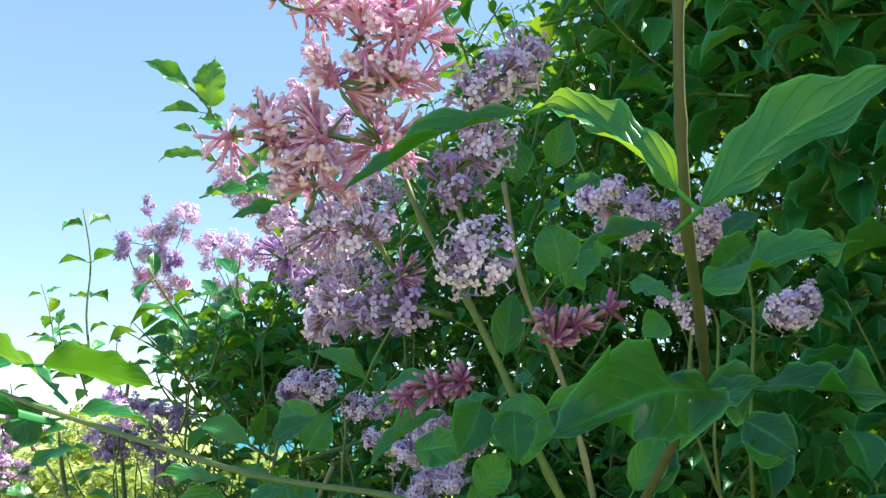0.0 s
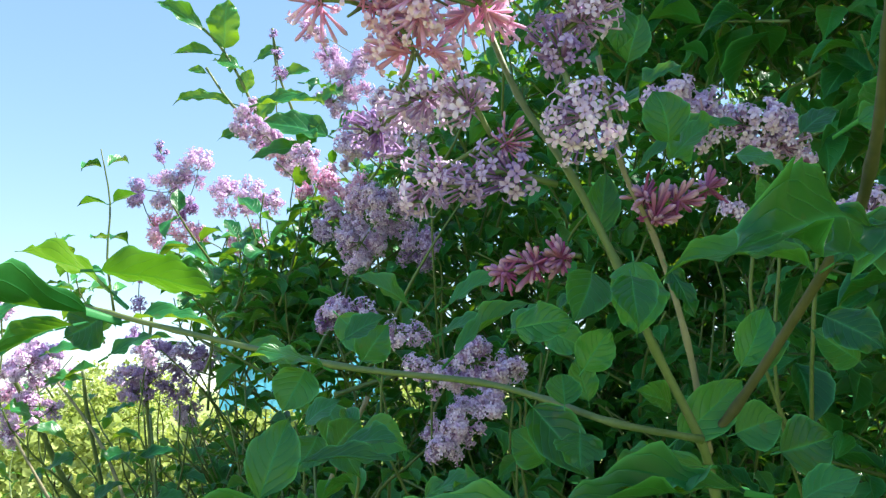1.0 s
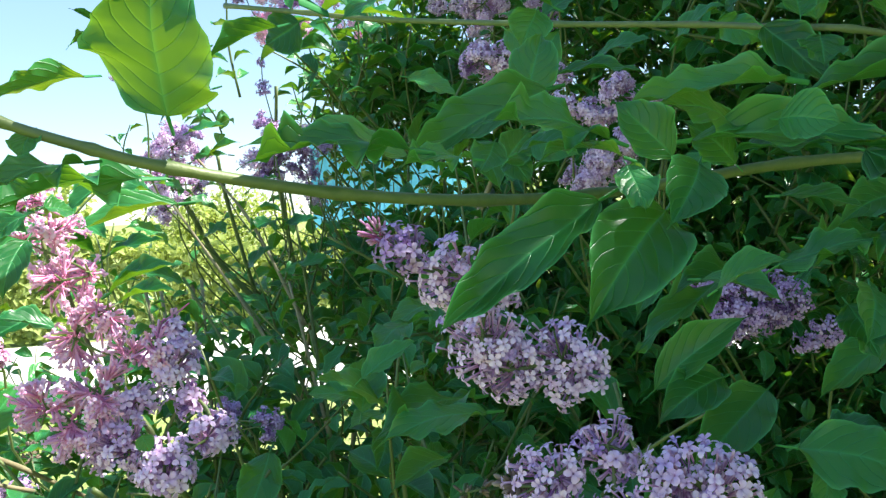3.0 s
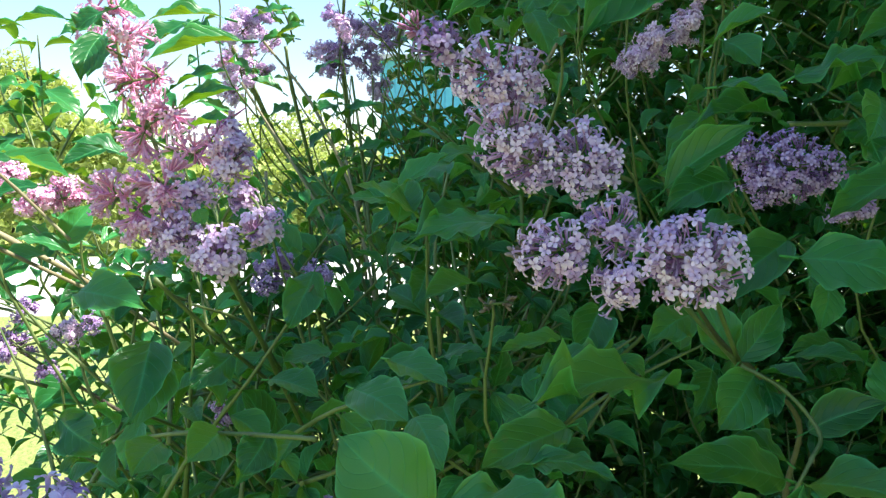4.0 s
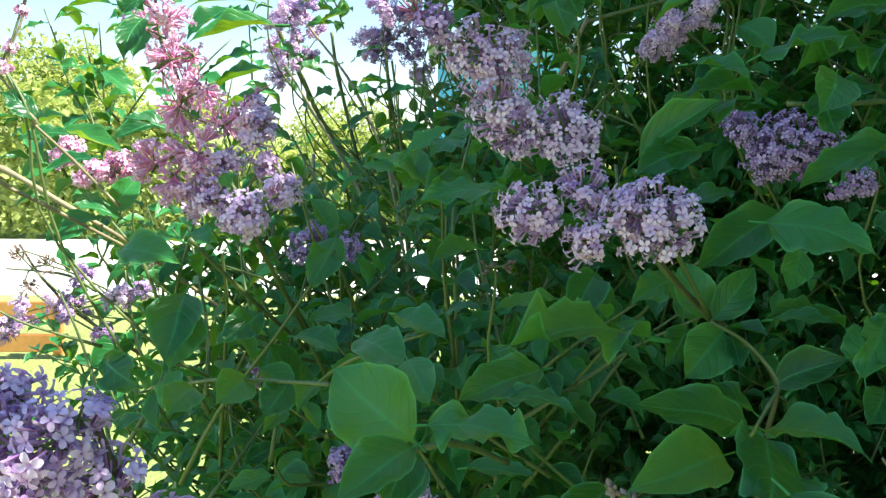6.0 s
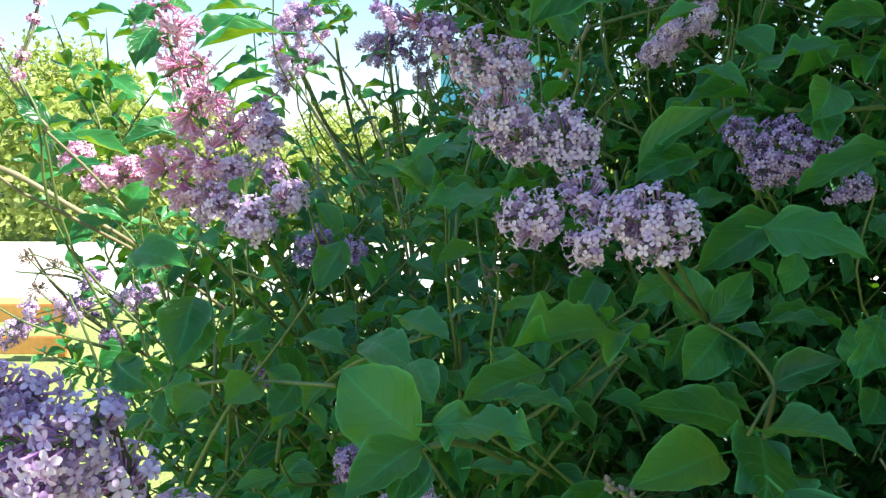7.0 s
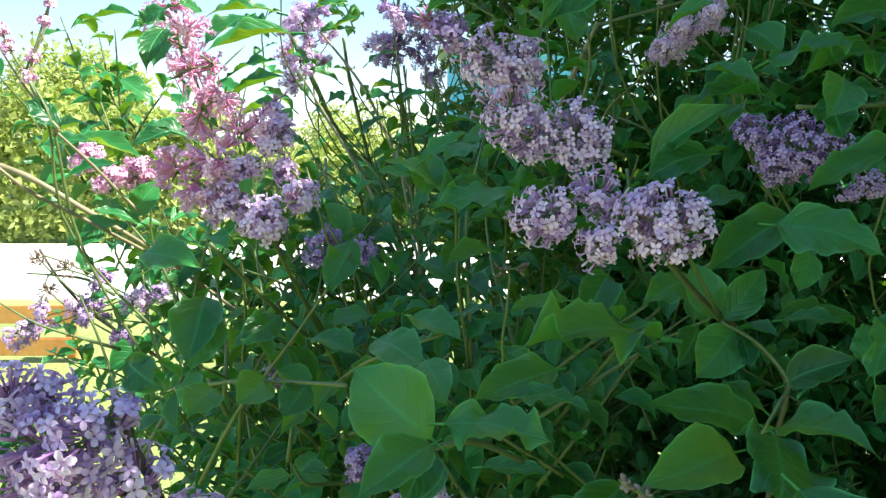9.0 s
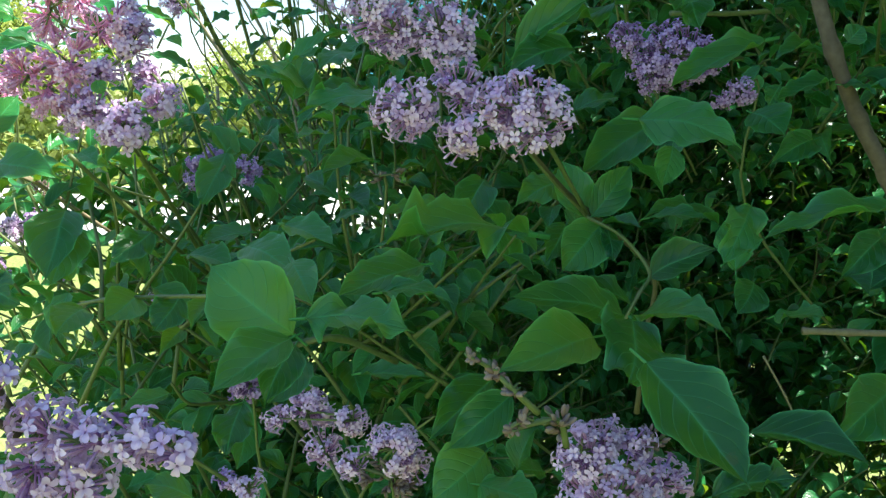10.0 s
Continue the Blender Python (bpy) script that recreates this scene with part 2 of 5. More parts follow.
def floret_arrays(kind, seed):
    """A floret of length 1 along +z: a slender tube, with four spread lobes, or a closed bud."""
    rg = np.random.RandomState(seed)
    verts, uvs, faces = [], [], []
    sides = 5
    if kind in ("open", "trumpet"):
        prof = ((0.0, 0.045, 0.0), (0.5, 0.06, 0.35), (0.86, 0.085, 0.7), (0.93, 0.075, 0.8))
    elif kind == "bud":
        prof = ((0.0, 0.035, 0.0), (0.5, 0.048, 0.3), (0.8, 0.075, 0.6), (0.93, 0.072, 0.9), (1.0, 0.025, 1.0))
    else:
        prof = ((0.0, 0.10, 0.2), (0.4, 0.22, 0.6), (0.8, 0.20, 0.8), (1.0, 0.05, 1.0))
    for z, r, v in prof:
        for k in range(sides):
            a = 2 * math.pi * k / sides
            verts.append((r * math.cos(a), r * math.sin(a), z))
            uvs.append((0.5, v))
    for i in range(len(prof) - 1):
        for k in range(sides):
            b = (k + 1) % sides
            faces.append((i * sides + k, i * sides + b, (i + 1) * sides + b, (i + 1) * sides + k))
    if kind in ("open", "trumpet"):
        spread = rg.uniform(0.9, 1.2) if kind == "open" else rg.uniform(0.5, 0.72)
        for q in range(4):   # broad rounded lobes, cupped, with the tips hooked in or laid back
            a = q * math.pi / 2 + rg.uniform(-0.15, 0.15)
            ca, sa = math.cos(a), math.sin(a)
            lift = rg.uniform(-0.16, 0.12)
            k = len(verts)
            for d, w, z, v in ((0.04, 0.05, 0.90, 0.55), (0.16 * spread, 0.125 * min(1.0, spread + 0.15), 0.98 + lift * 0.3, 0.85),
                               (0.29 * spread, 0.145 * min(1.0, spread + 0.15), 0.99 + lift * 0.7, 1.0), (0.39 * spread, 0.07, 0.95 + lift, 1.0)):
                for s in (-1, 0, 1):
                    verts.append((ca * d - sa * w * s, sa * d + ca * w * s, z + (0.045 if s else 0)))
                    uvs.append((0.5, v))
            for i in range(3):
                for s in (0, 1):
                    faces.append((k + 3 * i + s, k + 3 * i + s + 1, k + 3 * i + s + 4, k + 3 * i + s + 3))
    return np.array(verts), np.array(uvs), faces


FLORETS = {"open": [floret_arrays("open", s) for s in range(3)], "trumpet": [floret_arrays("trumpet", 10 + s) for s in range(3)], "bud": [floret_arrays("bud", 5)], "knob": [floret_arrays("knob", 6)]}
FLORET_MESHES = {(k, t): [build_mesh("floret", v, q, M_PETAL[t, True], u) for v, u, q in FLORETS[k]] for k in FLORETS for t in TONES}


def join_copies(name, pieces, mat):
    """One mesh of many small pieces: (arrays, pose matrix)."""
    vs, us, fs, k = [], [], [], 0
    for (v, u, q), m in pieces:
        a = np.array(m)
        vs.append(v @ a[:3, :3].T + a[:3, 3])
        us.append(u)
        fs.extend([tuple(i + k for i in f) for f in q])
        k += len(v)
    return build_mesh(name, np.concatenate(vs), fs, mat, np.concatenate(us))


def along_z(at, direction, size, spin, fat=1.0):
    q = direction.to_track_quat("Z", "Y").to_matrix().to_4x4()
    return Matrix.Translation(at) @ q @ Matrix.Rotation(spin, 4, "Z") @ Matrix.Diagonal((size * fat, size * fat, size, 1))


HEADS = []   # middle and radius of each cluster of florets


def panicle(parent, foot, lobes, seed, label="", near=False, size=0.0095, dense=1.0, bud=0.15, open_size=1.0):
    """A flower panicle on its stalk. lobes: (x, y, z, radius, tone) from the foot to the tip."""
    rg = random.Random(seed)
    foot = Vector(foot)
    if near and size == 0.0095:   # short crowded florets
        small = max(lb[3] for lb in lobes) < 0.017
        size, dense = (0.0070, dense * 1.7) if small else (0.0086, dense * 1.2)
    axis = [foot] + [Vector(lb[:3]) for lb in lobes]
    if not near and foot.y > 0.6:   # the shoot that bears it
        axis = [foot + Vector((rg.uniform(0.05, 0.20), rg.uniform(0.05, 0.2), -0.30)), foot + Vector((0.01, 0.03, -0.12))] + axis
    v, f = tube_arrays(smooth_line(axis, 4), *((0.0011, 0.0007) if size > 0.0110 else (0.0014, 0.0008) if near else (0.0016, 0.0008)), 6)
    for lb in lobes:   # short side stalks
        c = Vector(lb[:3])
        for _ in range(4):
            d = Vector((rg.gauss(0, 1), rg.gauss(0, 1), rg.gauss(0.3, 1))).normalized() * lb[3] * 0.7
            tv, tf = tube_arrays([c - d * 0.1, c + d * 0.5, c + d], 0.0009, 0.0005, 4, 0, len(v))
            v += tv
            f += tf
    stalk = part("panicle", build_mesh("panicle", v, f, M_GREEN_STEM), parent, label=label)
    joined = {}
    for i, lb in enumerate(lobes):
        c, r, tone = Vector(lb[:3]), lb[3], lb[4]
        HEADS.append((*lb[:3], r))
        prev = foot if i == 0 else Vector(lobes[i - 1][:3])
        up = (c - prev).normalized() if (c - prev).length > 1e-5 else Vector((0, 0, 1))
        n = int(dense * (1.0 if near or r < 0.016 else 1.5) * 12.0 * (r / (max(size, 0.0095) * 0.62)) ** 2 * 0.62) + 6
        whorls = [Vector((rg.gauss(0, 1), rg.gauss(0, 1), rg.gauss(0.2, 1))).normalized() for _ in range(4)] if size > 0.0110 and tone == "pink" else [Vector((rg.gauss(0, 1), rg.gauss(0, 1), rg.gauss(0.2, 1))).normalized() for _ in range(11)] if not near and r > 0.016 else []
        for j in range(n):
            u = Vector((rg.gauss(0, 1), rg.gauss(0, 1), rg.gauss(0, 1))).normalized()
            d = (u + up * 0.55 + Vector((0, 0, 0.12))).normalized()
            tip = c + u * r * rg.choice((0.6, 0.8, 0.92, 1.0, 1.06)) * rg.uniform(0.88, 1.05) * (1.0 + 0.10 * abs(u.dot(up)))
            ln = size * rg.uniform(0.85, 1.2)
            if tone not in ("pink", "bud"):
                ln *= open_size
            if tone == "withered":
                ln *= 0.62
            if whorls:   # florets stand in bursts
                w = rg.choice(whorls)
                d = (u + w * 1.1).normalized()
                ln *= 1.15 if near else 1.0
                tip = c + w * r * rg.uniform(0.2, 0.8) + d * max(ln, r * 0.42) * rg.uniform(0.6, 1.05)
            kind = "knob" if tone == "withered" else ("bud" if (tone == "bud" or rg.random() < bud) else "trumpet" if whorls and near else "open")
            m = along_z(tip - d * ln, d, ln, rg.uniform(0, 6.28), rg.uniform(0.76, 1.02) * (0.9 if whorls and near else 1.1 if near else 1.0))
            use = "purple" if near and tone == "lilac" and rg.random() < 0.10 else tone
            if kind == "bud" and tone == "pink" and rg.random() < 0.04:
                use = "bud"
            if near:
                part("floret", rg.choice(FLORET_MESHES[kind, use]), stalk, m)
            else:
                joined.setdefault(use, []).append((rg.choice(FLORETS[kind]), m))
    for tone, pieces in joined.items():
        part("flower_cluster", join_copies("flower_cluster", pieces, M_PETAL[tone, False]), stalk, kind="stuff")
    return stalk


# ---- ground, distance ----


def ground_material():
    m, nt, out = material("lawn")
    geo = nt.nodes.new("ShaderNodeNewGeometry")
    n1 = node(nt, "ShaderNodeTexNoise", Scale=1.1, Detail=4.0)
    n2 = node(nt, "ShaderNodeTexNoise", Scale=28.0, Detail=4.0)
    for n in (n1, n2):
        nt.links.new(geo.outputs["Position"], n.inputs["Vector"])
    tone = math_node(nt, "ADD", math_node(nt, "MULTIPLY", n1.outputs[0], 0.5), math_node(nt, "MULTIPLY", n2.outputs[0], 0.5))
    p = node(nt, "ShaderNodeBsdfPrincipled", Roughness=0.9)
    nt.links.new(ramp(nt, tone, (0.3, (0.17, 0.24, 0.045)), (0.55, (0.28, 0.33, 0.09)), (0.75, (0.38, 0.38, 0.16))), p.inputs["Base Color"])
    b = node(nt, "ShaderNodeBump", Strength=0.8, Distance=0.03)
    nt.links.new(n2.outputs[0], b.inputs["Height"])
    nt.links.new(b.outputs[0], p.inputs["Normal"])
    nt.links.new(p.outputs[0], out.inputs[0])
    return m


def plain_material(name, a, b, scale, rough=0.85):
    return bark_material(name, a, b, scale, rough)


M_LAWN = ground_material()
M_ROAD = plain_material("pale_gravel", (0.72, 0.68, 0.62), (0.85, 0.82, 0.76), 30.0)
M_WOOD = plain_material("orange_wood", (0.50, 0.21, 0.05), (0.66, 0.32, 0.09), 24.0, 0.6)

S = 400.0
_g = [(x, y, 0.0) for y in (-S, -20, -4, 0, 4, 8, 14, 30, 80, S) for x in (-S, -60, -20, -8, -3, 3, 8, 20, 60, S)]
_q = [(j * 10 + i, j * 10 + i + 1, (j + 1) * 10 + i + 1, (j + 1) * 10 + i) for j in range(9) for i in range(9)]
tagged(new("ground", build_mesh("ground", _g, _q, M_LAWN, None, False)), "sunlit yellow-green lawn reaching the distance", "ground", kind="structure")


def slab(x0, x1, y0, y1, z0, z1, bevel=0.01):
    bm = bmesh.new()
    bmesh.ops.create_cube(bm, size=1.0)
    for v in bm.verts:
        v.co = Vector((x0 + (v.co.x + 0.5) * (x1 - x0), y0 + (v.co.y + 0.5) * (y1 - y0), z0 + (v.co.z + 0.5) * (z1 - z0)))
    if bevel:
        bmesh.ops.bevel(bm, geom=list(bm.edges), offset=bevel, segments=2, affect="EDGES")
    return bm


def bm_mesh(name, bm, mat):
    me = bpy.data.meshes.new(name)
    bm.to_mesh(me)
    bm.free()
    me.materials.append(mat)
    return me


# assumed dark soil under the bushes, added to cut light bounced off the lawn
M_ADDED_SOIL = plain_material("soil", (0.035, 0.028, 0.018), (0.085, 0.065, 0.04), 22.0, 0.95)
_s = [(0.55 + (1.5 + 0.12 * math.sin(3 * a) + 0.08 * math.sin(7 * a + 1)) * math.cos(a), 1.0 + (2.0 + 0.15 * math.sin(4 * a + 2)) * math.sin(a), 0.006) for a in np.linspace(0, 2 * math.pi, 48, endpoint=False)]
tagged(new("soil", build_mesh("soil", _s + [(0.55, 1.0, 0.05)], [(i, (i + 1) % 48, 48) for i in range(48)], M_ADDED_SOIL)), "assumed dark soil under the lilac bushes, added to cut bounced light", "soil", kind="structure")

# a pale gravel drive runs across behind the bush
tagged(new("road", bm_mesh("road", slab(-60, 60, 7.8, 11.9, -0.05, 0.012, 0.005), M_ROAD)), "pale sun-bleached gravel drive across the lawn", "drive", kind="structure")

# low board edging of a garden bed
bed = thing("garden_bed", (-3.3, 5.6, 0), "orange wooden garden bed edging of two long boards on the lawn", "garden bed")
for _z0, _z1 in ((0.05, 0.17), (0.27, 0.39)):
    part("board", bm_mesh("board", slab(-4.6, -2.45, 5.55, 5.585, _z0, _z1, 0.006), M_WOOD), bed)
for _x in (-4.5, -3.5, -2.5):
    part("post", bm_mesh("post", slab(_x - 0.03, _x + 0.03, 5.588, 5.65, 0.0, 0.42, 0.006), M_WOOD), bed)


def clump_leaves(rg, centre, radius, count, size, squash=0.8):
    """Poses of small leaves about a clump."""
    poses = []
    for _ in range(count):
        u = Vector((rg.gauss(0, 1), rg.gauss(0, 1), rg.gauss(0, 1))).normalized()
        p = Vector(centre) + Vector((u.x, u.y, u.z * squash)) * radius * rg.uniform(0.55, 1.08)
        d = (u + Vector((rg.gauss(0, 0.6), rg.gauss(0, 0.6), rg.gauss(-0.3, 0.5)))).normalized()
        s = size * rg.uniform(0.6, 1.3)
        poses.append(leaf_pose(p, p + d * s, s * 0.62, (u + Vector((0, 0, 0.7)))))
    return poses


FAR_LEAF = leaf_arrays(2, 2, 0.3, 0.3, 0.0, 50, False)


def broad_tree(x, y, height, spread, seed, label, leaf_size=0.16, clumps=46, per=95, low=0.25):
    rg = random.Random(seed)
    tree = thing("tree", (x, y, 0), label, "tree", "trees beyond the drive")
    v, f = tube_arrays(smooth_line([(x, y, -0.1), (x + 0.1, y, height * 0.35), (x - 0.1, y + 0.1, height * 0.8)]), height * 0.035, height * 0.008, 8)
    limbs, pieces = [], []
    for i in range(clumps):
        a, h = rg.uniform(0, 6.283), rg.uniform(low, 1.0)
        wide = math.sin(math.pi * (0.12 + 0.80 * h)) ** 0.7
        r = spread * wide * rg.uniform(0.35, 1.0)
        c = Vector((x + math.cos(a) * r, y + math.sin(a) * r, h * height))
        root = Vector((x, y, max(0.15, h - 0.22) * height))
        tv, tf = tube_arrays([root, root.lerp(c, 0.5) + Vector((0, 0, 0.05 * height)), c], height * 0.010, height * 0.003, 5, 0, len(v))
        v += tv
        f += tf
        for m in clump_leaves(rg, c, spread * rg.uniform(0.24, 0.42), per, leaf_size):
            pieces.append((FAR_LEAF, m))
    part("trunk", build_mesh("trunk", v, f, M_BARK), tree)
    part("crown", join_copies("crown", pieces, M_FAR_LEAF), tree, kind="stuff")
    return tree


def hedge(x0, x1, y, depth, height, seed, count, label):
    rg = random.Random(seed)
    hd = thing("hedge", ((x0 + x1) / 2, y, 0), label, "hedge")
    v, f = [], []
    for i in range(int((x1 - x0) / 0.5)):
        px = x0 + 0.5 * i
        for k in range(3):
            line = [Vector((px, y + 0.3, 0)), Vector((px + rg.gauss(0, 0.15), y + rg.gauss(0, 0.3), height * 0.5)), Vector((px + rg.gauss(0, 0.3), y + rg.gauss(0, 0.4), height * 0.95))]
            tv, tf = tube_arrays(line, 0.025, 0.008, 4, 0, len(v))
            v += tv
            f += tf
    part("inner_wood", build_mesh("inner_wood", v, f, M_BARK), hd, kind="stuff")
    pieces = []
    for _ in range(count):
        px = rg.uniform(x0, x1)
        top = height * (1 + 0.10 * math.sin(px * 1.7) + 0.06 * math.sin(px * 4.1 + 1))
        side = rg.random()
        if side < 0.62:
            p = Vector((px, y - depth * rg.uniform(0.75, 1.05), rg.uniform(0.03, 1.0) * top))
            n = Vector((0, -1, 0.5))
        else:
            p = Vector((px, y + depth * rg.uniform(-1, 1), top * rg.uniform(0.86, 1.05)))
            n = Vector((0, -0.2, 1))
        d = Vector((rg.gauss(0, 0.7), rg.gauss(-0.5, 0.5), rg.gauss(0.0, 0.7))).normalized()
        s = rg.uniform(0.09, 0.19)
        pieces.append((FAR_LEAF, leaf_pose(p, p + d * s, s * 0.7, n + Vector((rg.gauss(0, 0.4), 0, rg.gauss(0, 0.4))))))
    part("foliage", join_copies("foliage", pieces, M_FAR_LEAF), hd, kind="stuff")
    return hd


hedge(-13, -3.2, 12.9, 0.8, 1.85, 3, 15000, "sunlit yellow-green clipped hedge beyond the pale drive")
hedge(-3.1, 3.0, 13.0, 0.7, 1.15, 4, 7000, "lower stretch of yellow-green hedge beyond the drive")
broad_tree(-11.5, 19.0, 2.6, 2.2, 11, "low broad-leaved tree in yellow-green sun behind the hedge")
broad_tree(-7.6, 17.5, 3.0, 1.9, 12, "rounded sunlit tree with pale green leaves behind the hedge")
broad_tree(-8.4, 21.5, 3.6, 1.3, 13, "tall narrow tree with sunlit yellow-green leaves", low=0.1, clumps=60)
broad_tree(-2.5, 24.0, 1.9, 2.2, 14, "broad pale green tree far behind the drive")
broad_tree(4.6, 22.0, 2.0, 2.2, 15, "broad pale green tree far behind the drive")


# a light blue shed far behind the bush, glimpsed through the leaves
M_BLUE = plain_material("blue_paint", (0.10, 0.48, 0.70), (0.17, 0.58, 0.78), 9.0, 0.5)
M_SHEET = plain_material("grey_roofing", (0.30, 0.32, 0.34), (0.42, 0.44, 0.46), 6.0, 0.6)
shed = thing("shed", (1.6, 18.0, 0), "small light blue boarded shed beyond the drive", "shed")
for _i in range(22):
    part("board", bm_mesh("board", slab(0.1 + 0.14 * _i, 0.232 + 0.14 * _i, 17.0, 17.03, 0.05, 3.15, 0.006), M_BLUE), shed)
part("wall", bm_mesh("wall", slab(0.1, 3.17, 17.033, 19.0, 0.0, 3.14, 0.01), M_BLUE), shed)
part("roof", bm_mesh("roof", slab(-0.1, 3.37, 16.8, 19.2, 3.16, 3.26, 0.01), M_SHEET), shed)

# ---- flowering shoots ----
lilac = thing("lilac_bush", (0.75, 1.4, 0), "tall lilac bush in flower, shaded dark green leaves", "lilac bush")
lilac_back = thing("lilac_bush", (-0.15, 2.0, 0), "thinner sunlit lilac bush with slender pale stems behind", "lilac bush")
panicle(lilac, (0.113, 0.544, 1.486), [(0.079, 0.527, 1.499, 0.0229, "lilac"), (0.050, 0.523, 1.498, 0.0158, "lilac"), (0.039, 0.526, 1.515, 0.0208, "lilac"), (0.047, 0.534, 1.542, 0.0166, "lilac"), (0.025, 0.531, 1.546, 0.0183, "lilac"), (0.001, 0.529, 1.560, 0.0131, "purple"), (-0.010, 0.530, 1.569, 0.0087, "bud")], 101, "long pale lilac panicle of open florets with a budded tip", near=True)
panicle(lilac, (0.172, 0.527, 1.386), [(0.120, 0.458, 1.451, 0.0229, "lilac"), (0.104, 0.459, 1.456, 0.0153, "lilac"), (0.085, 0.468, 1.439, 0.0137, "lilac"), (0.085, 0.482, 1.468, 0.0152, "lilac"), (0.055, 0.481, 1.454, 0.0181, "lilac"), (0.042, 0.492, 1.451, 0.0090, "withered")], 102, "dense pale lilac panicle with open four-lobed florets", near=True)
panicle(lilac, (-0.127, 0.642, 1.416), [(-0.131, 0.620, 1.440, 0.0165, "lilac"), (-0.103, 0.622, 1.456, 0.0140, "lilac"), (-0.118, 0.634, 1.476, 0.0109, "lilac"), (-0.146, 0.639, 1.433, 0.0110, "lilac"), (-0.156, 0.632, 1.455, 0.0167, "lilac"), (-0.175, 0.651, 1.444, 0.0129, "lilac"), (-0.185, 0.643, 1.465, 0.0144, "pink"), (-0.199, 0.645, 1.473, 0.0144, "pink"), (-0.168, 0.635, 1.482, 0.0167, "pink"), (-0.144, 0.635, 1.476, 0.0125, "lilac"), (-0.121, 0.627, 1.497, 0.0140, "lilac"), (-0.132, 0.628, 1.507, 0.0091, "pink"), (-0.116, 0.629, 1.508, 0.0082, "lilac"), (-0.123, 0.630, 1.519, 0.0058, "lilac"), (-0.122, 0.631, 1.526, 0.0033, "bud"), (-0.148, 0.638, 1.501, 0.0109, "pink"), (-0.179, 0.640, 1.515, 0.0125, "pink"), (-0.161, 0.642, 1.529, 0.0113, "pink"), (-0.179, 0.652, 1.527, 0.0102, "pink"), (-0.198, 0.654, 1.543, 0.0085, "pink"), (-0.185, 0.644, 1.548, 0.0109, "pink"), (-0.170, 0.645, 1.552, 0.0092, "pink"), (-0.208, 0.658, 1.572, 0.0068, "pink"), (-0.194, 0.648, 1.573, 0.0100, "pink"), (-0.186, 0.648, 1.577, 0.0059, "pink"), (-0.211, 0.660, 1.591, 0.0055, "pink"), (-0.203, 0.661, 1.596, 0.0072, "pink"), (-0.201, 0.662, 1.607, 0.0051, "pink")], 103, "pink and violet panicle with tiers of long florets", near=True, size=0.0118, bud=0.36, dense=2.4, open_size=0.85)
panicle(lilac, (0.388, 0.783, 1.486), [(0.341, 0.765, 1.486, 0.0204, "purple"), (0.312, 0.767, 1.488, 0.0301, "purple"), (0.295, 0.765, 1.474, 0.0218, "purple"), (0.273, 0.771, 1.505, 0.0155, "purple")], 104, "deep violet panicle in shade, half in bud", near=True)
panicle(lilac, (0.403, 0.778, 1.459), [(0.381, 0.769, 1.455, 0.0138, "purple"), (0.363, 0.769, 1.447, 0.0108, "purple")], 105, "small violet side panicle")
panicle(lilac, (0.361, 1.079, 1.651), [(0.327, 1.059, 1.637, 0.0212, "lilac"), (0.298, 1.058, 1.624, 0.0226, "lilac"), (0.265, 1.057, 1.600, 0.0186, "lilac")], 106, "slender lilac panicle in shade", dense=1.3)
panicle(lilac, (-0.141, 0.419, 1.310), [(-0.158, 0.412, 1.332, 0.0200, "lilac"), (-0.163, 0.406, 1.363, 0.0139, "lilac"), (-0.175, 0.394, 1.353, 0.0218, "lilac"), (-0.197, 0.395, 1.358, 0.0204, "lilac"), (-0.213, 0.408, 1.377, 0.0153, "lilac"), (-0.195, 0.417, 1.371, 0.0143, "lilac"), (-0.181, 0.392, 1.334, 0.0218, "lilac"), (-0.205, 0.392, 1.337, 0.0163, "lilac")], 107, "broad pale violet panicle close by, florets wide open", near=True, size=0.0125)
panicle(lilac, (-0.040, 0.406, 1.277), [(-0.063, 0.393, 1.302, 0.0120, "lilac"), (-0.082, 0.396, 1.307, 0.0159, "lilac"), (-0.103, 0.398, 1.305, 0.0159, "lilac"), (-0.127, 0.411, 1.306, 0.0177, "lilac"), (-0.131, 0.407, 1.282, 0.0191, "lilac"), (-0.104, 0.403, 1.279, 0.0163, "lilac")], 108, "broad pale violet panicle close by, florets wide open", near=True, size=0.0125)
panicle(lilac, (-0.065, 0.716, 1.199), [(-0.067, 0.718, 1.213, 0.0167, "purple"), (-0.074, 0.719, 1.222, 0.0121, "purple")], 109, "small violet panicle half hidden by leaves")
panicle(lilac, (-0.347, 1.014, 1.439), [(-0.359, 0.996, 1.452, 0.0247, "pink"), (-0.384, 0.997, 1.446, 0.0222, "pink"), (-0.410, 0.991, 1.473, 0.0195, "pink"), (-0.416, 0.991, 1.467, 0.0134, "pink")], 110, "pink panicle in sun")
panicle(lilac, (-0.251, 1.591, 1.634), [(-0.261, 1.595, 1.658, 0.0299, "lilac"), (-0.211, 1.596, 1.683, 0.0219, "lilac"), (-0.251, 1.602, 1.718, 0.0299, "lilac"), (-0.290, 1.594, 1.643, 0.0179, "pink")], 111, "lilac panicle against the sky", dense=0.8)
